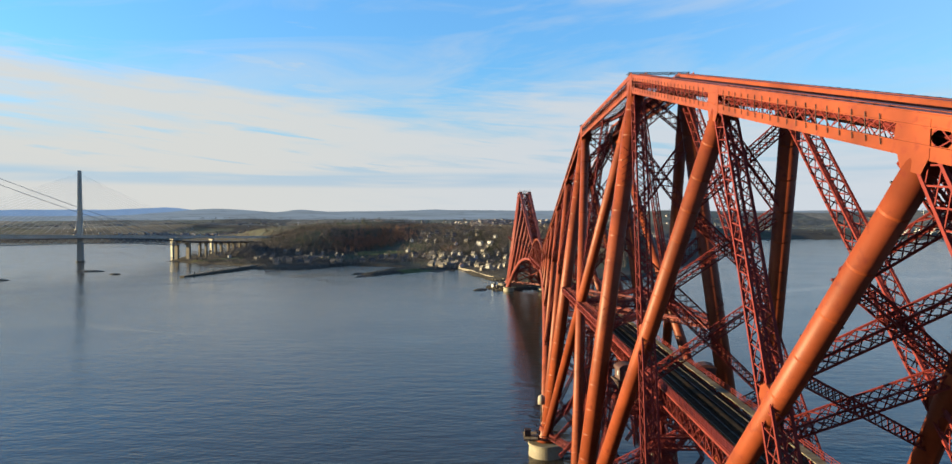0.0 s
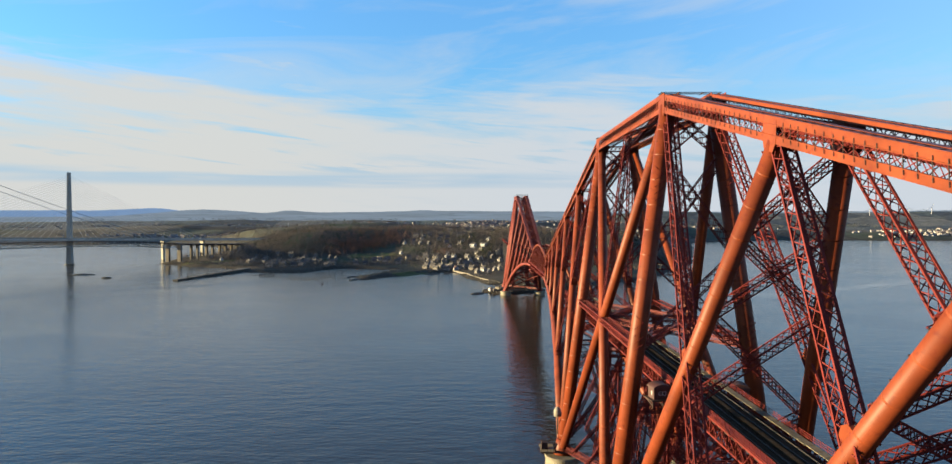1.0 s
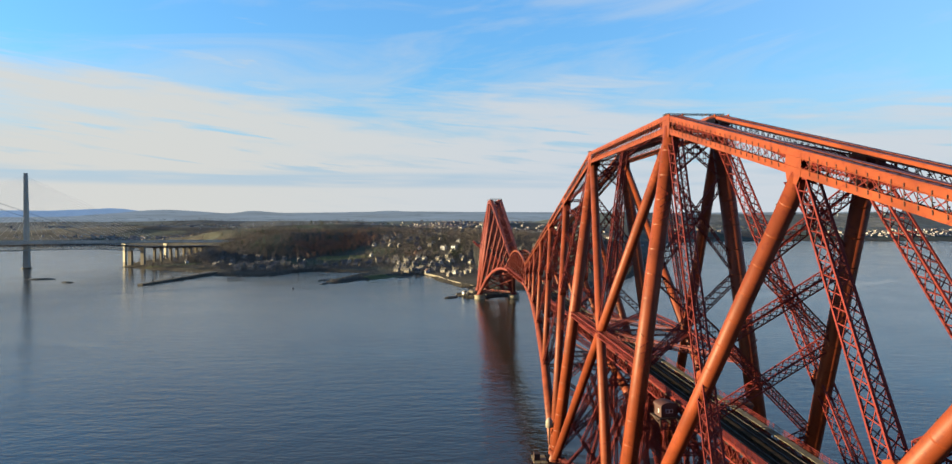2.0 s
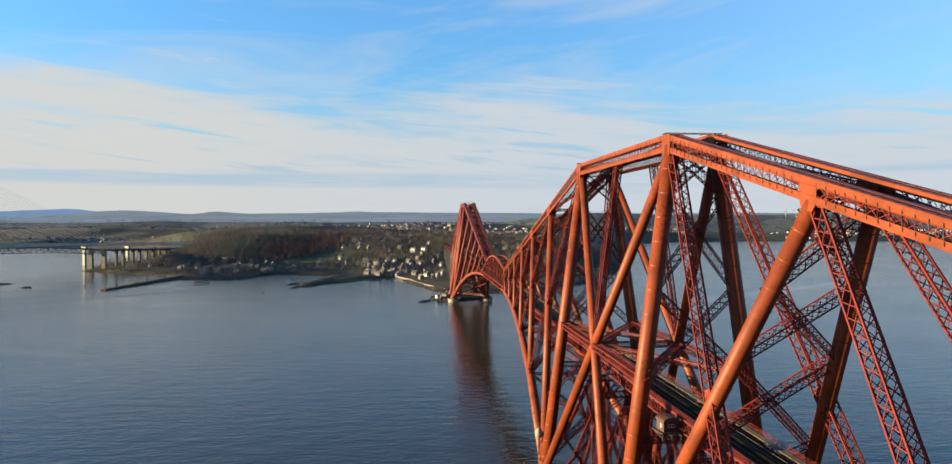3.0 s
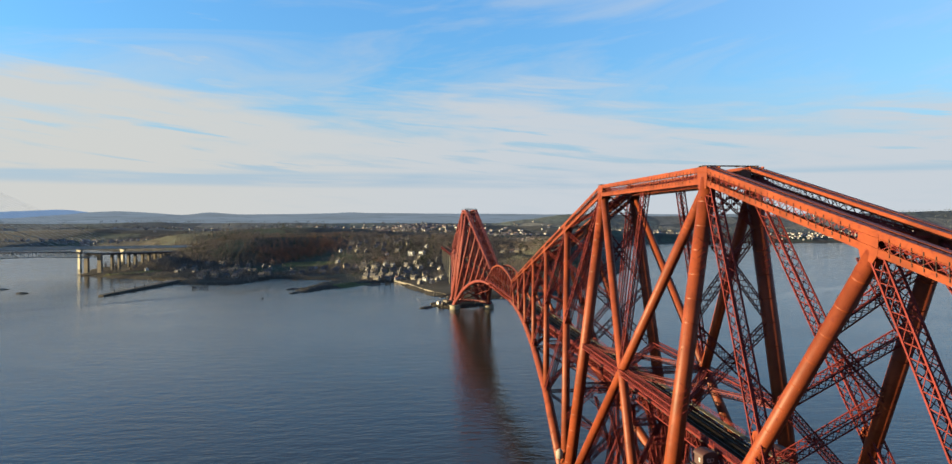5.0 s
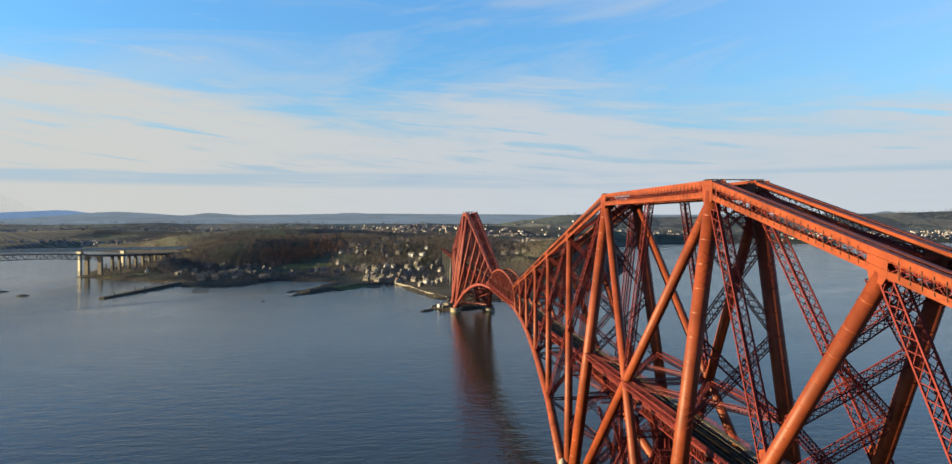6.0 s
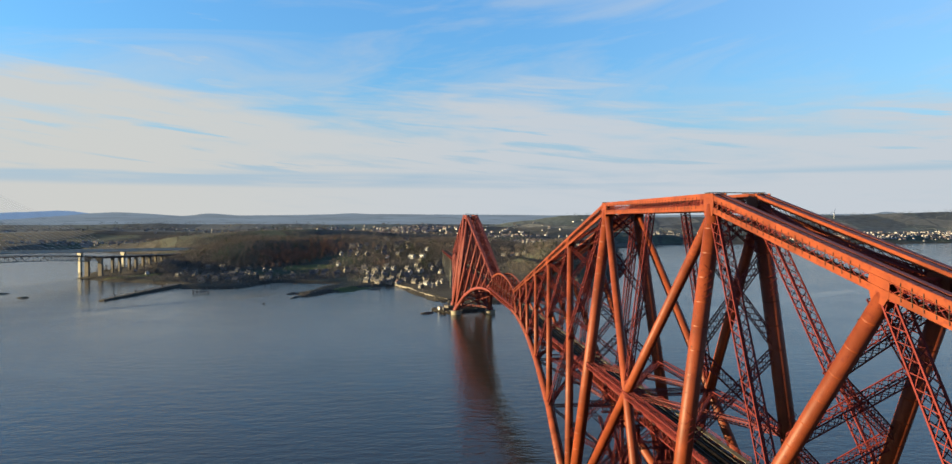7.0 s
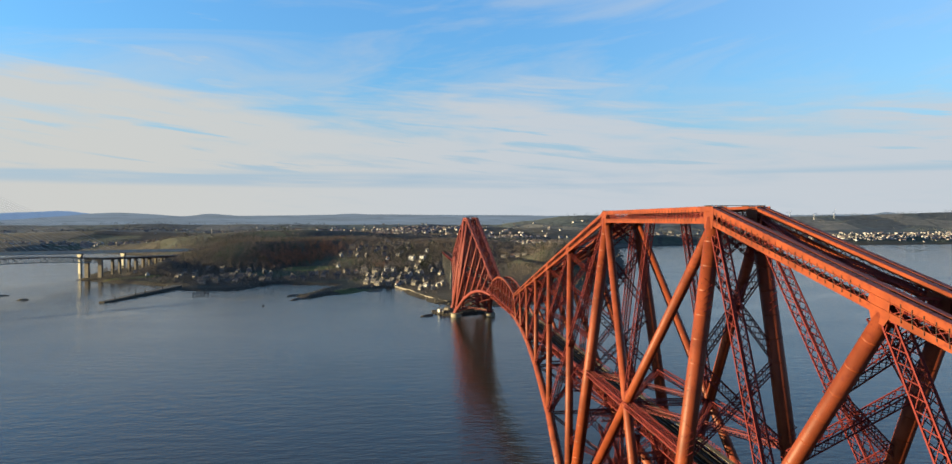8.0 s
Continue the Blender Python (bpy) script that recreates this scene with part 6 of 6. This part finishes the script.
def jetty():
    root = thing("stone_jetty", "long dark stone jetty reaching out from the shore", "jetty", at=(-437, 932, 0))
    tip = Vector((-32, -192, 0))
    b = Build()
    b.strip([tip * (k / 8) + Vector((0, 0, -0.4 - 0.05 * k)) for k in range(9)], [17 - 1.2 * k for k in range(9)], [10 - 0.55 * k for k in range(9)])
    part("deck", b, ROCK, root)
    for k in (2, 4, 5, 7):
        b = Build()
        p = tip * (k / 8)
        b.bar(p + Vector((3, 0, 1)), p + Vector((3, 0, 6.5)), 1.2, 1.2, (0, 1, 0))
        part("mooring_post", b, DARK_STEEL, root)


jetty()


def pontoon(x, y, turn):
    root = thing("mooring_pontoon", "dark timber mooring platform standing in the water", "pontoon", at=(x, y, 0), turn=turn)
    b = Build()
    b.box(-11, 11, -3, 3, 2.0, 2.8)
    part("deck", b, DARK_STEEL, root)
    for a in (-10, -5, 0, 5, 10):
        for c in (-2.6, 2.6):
            b = Build()
            b.tube((a, c, -3), (a, c, 3.6), 0.4, 0.4, 8)
            part("pile", b, BARK, root)


pontoon(-368, 822, 20)


def skerry(x, y, l, w, turn, seed):
    rng = random.Random(seed)
    b = Build()
    n = 18
    rings = []
    for z, k in ((-2, 1.15), (0.3, 1.0), (1.1, 0.72), (1.7, 0.35)):
        rings.append([(math.cos(6.283 * i / n) * l / 2 * k * rng.uniform(0.8, 1.1), math.sin(6.283 * i / n) * w / 2 * k * rng.uniform(0.8, 1.1), z + rng.uniform(-0.2, 0.2)) for i in range(n)])
    b.quads([p for r in rings for p in r], [(r * n + i, r * n + (i + 1) % n, (r + 1) * n + (i + 1) % n, (r + 1) * n + i) for r in range(3) for i in range(n)] + [tuple(3 * n + i for i in range(n))])
    ob = part("skerry", b, ROCK)
    ob.matrix_world = pose(x, y, 0, 0, 0, turn)
    tagged(ob, "low dark rock skerry just above the water", "rock", "skerries")


skerry(-662, 846, 44, 9, 12, 1)
skerry(-592, 790, 16, 5, 5, 2)
skerry(-690, 690, 24, 8, 0, 3)
skerry(-222, 752, 30, 9, 70, 4)
skerry(-234, 800, 26, 10, 60, 5)
skerry(-120, 850, 30, 10, 40, 6)
skerry(-50, 572, 20, 9, 30, 7)
skerry(-40, 610, 16, 8, 80, 8)


def mast(x, y, h):
    root = thing("radio_mast", "thin white mast on the far hill", "mast", at=(x, y, ground_z(x, y) - 1))
    b = Build()
    b.tube((0, 0, 0), (0, 0, h), 1.3, 0.7, 8)
    part("pole", b, WHITE, root)


mast(-835, 2560, 46)


def turbine(x, y, h, turn):
    root = thing("wind_turbine", "white wind turbine at rest on the horizon", "wind turbine", "wind turbines", at=(x, y, ground_z(x, y) - 1))
    b = Build()
    b.tube((0, 0, 0), (0, 0, h), 1.6, 0.9, 8)
    part("tower", b, WHITE, root)
    for k in range(3):
        b = Build()
        a = radians(turn + 120 * k)
        b.bar((0, -1.5, h), (math.sin(a) * h * 0.6, -1.5, h + math.cos(a) * h * 0.6), 1.6, 0.4, (0, 1, 0))
        part("blade", b, WHITE, root)


for x, y, t in ((2250, 3800, 10), (2330, 3820, 40), (2480, 3800, 75), (2620, 3810, 20)):
    turbine(x, y, 42, t)


def small_building(x, y, z, w, l, h, turn, mat, label):
    root = thing("pier_hut", label, "hut", "huts on the tower rocks", at=(x, y, z), turn=turn)
    b = Build()
    b.box(-w / 2, w / 2, -l / 2, l / 2, -1, h)
    part("wall", b, mat, root)
    b = Build()
    pts = [(a, c, d) for c in (-l / 2 - .2, l / 2 + .2) for a, d in ((-w / 2 - .25, h), (0, h + 0.3 * w), (w / 2 + .25, h))]
    b.quads(pts, [(0, 2, 1), (3, 4, 5), (0, 1, 4, 3), (1, 2, 5, 4), (2, 0, 3, 5)])
    part("roof", b, SLATE, root)


for x, y, w, l, h, turn, mat, label in ((-34, 588, 4, 6, 2.8, 20, WHITE, "small white hut on the rocks by the tower pier"), (-26, 600, 4, 5, 2.6, 70, CREAM, "small cream hut on the rocks by the tower pier"), (-30, 580, 3, 4, 2.4, 10, STONE, "small stone store on the rocks by the tower pier")):
    small_building(x, y, max(1.0, ground_z(x, y)), w, l, h, turn, mat, label)
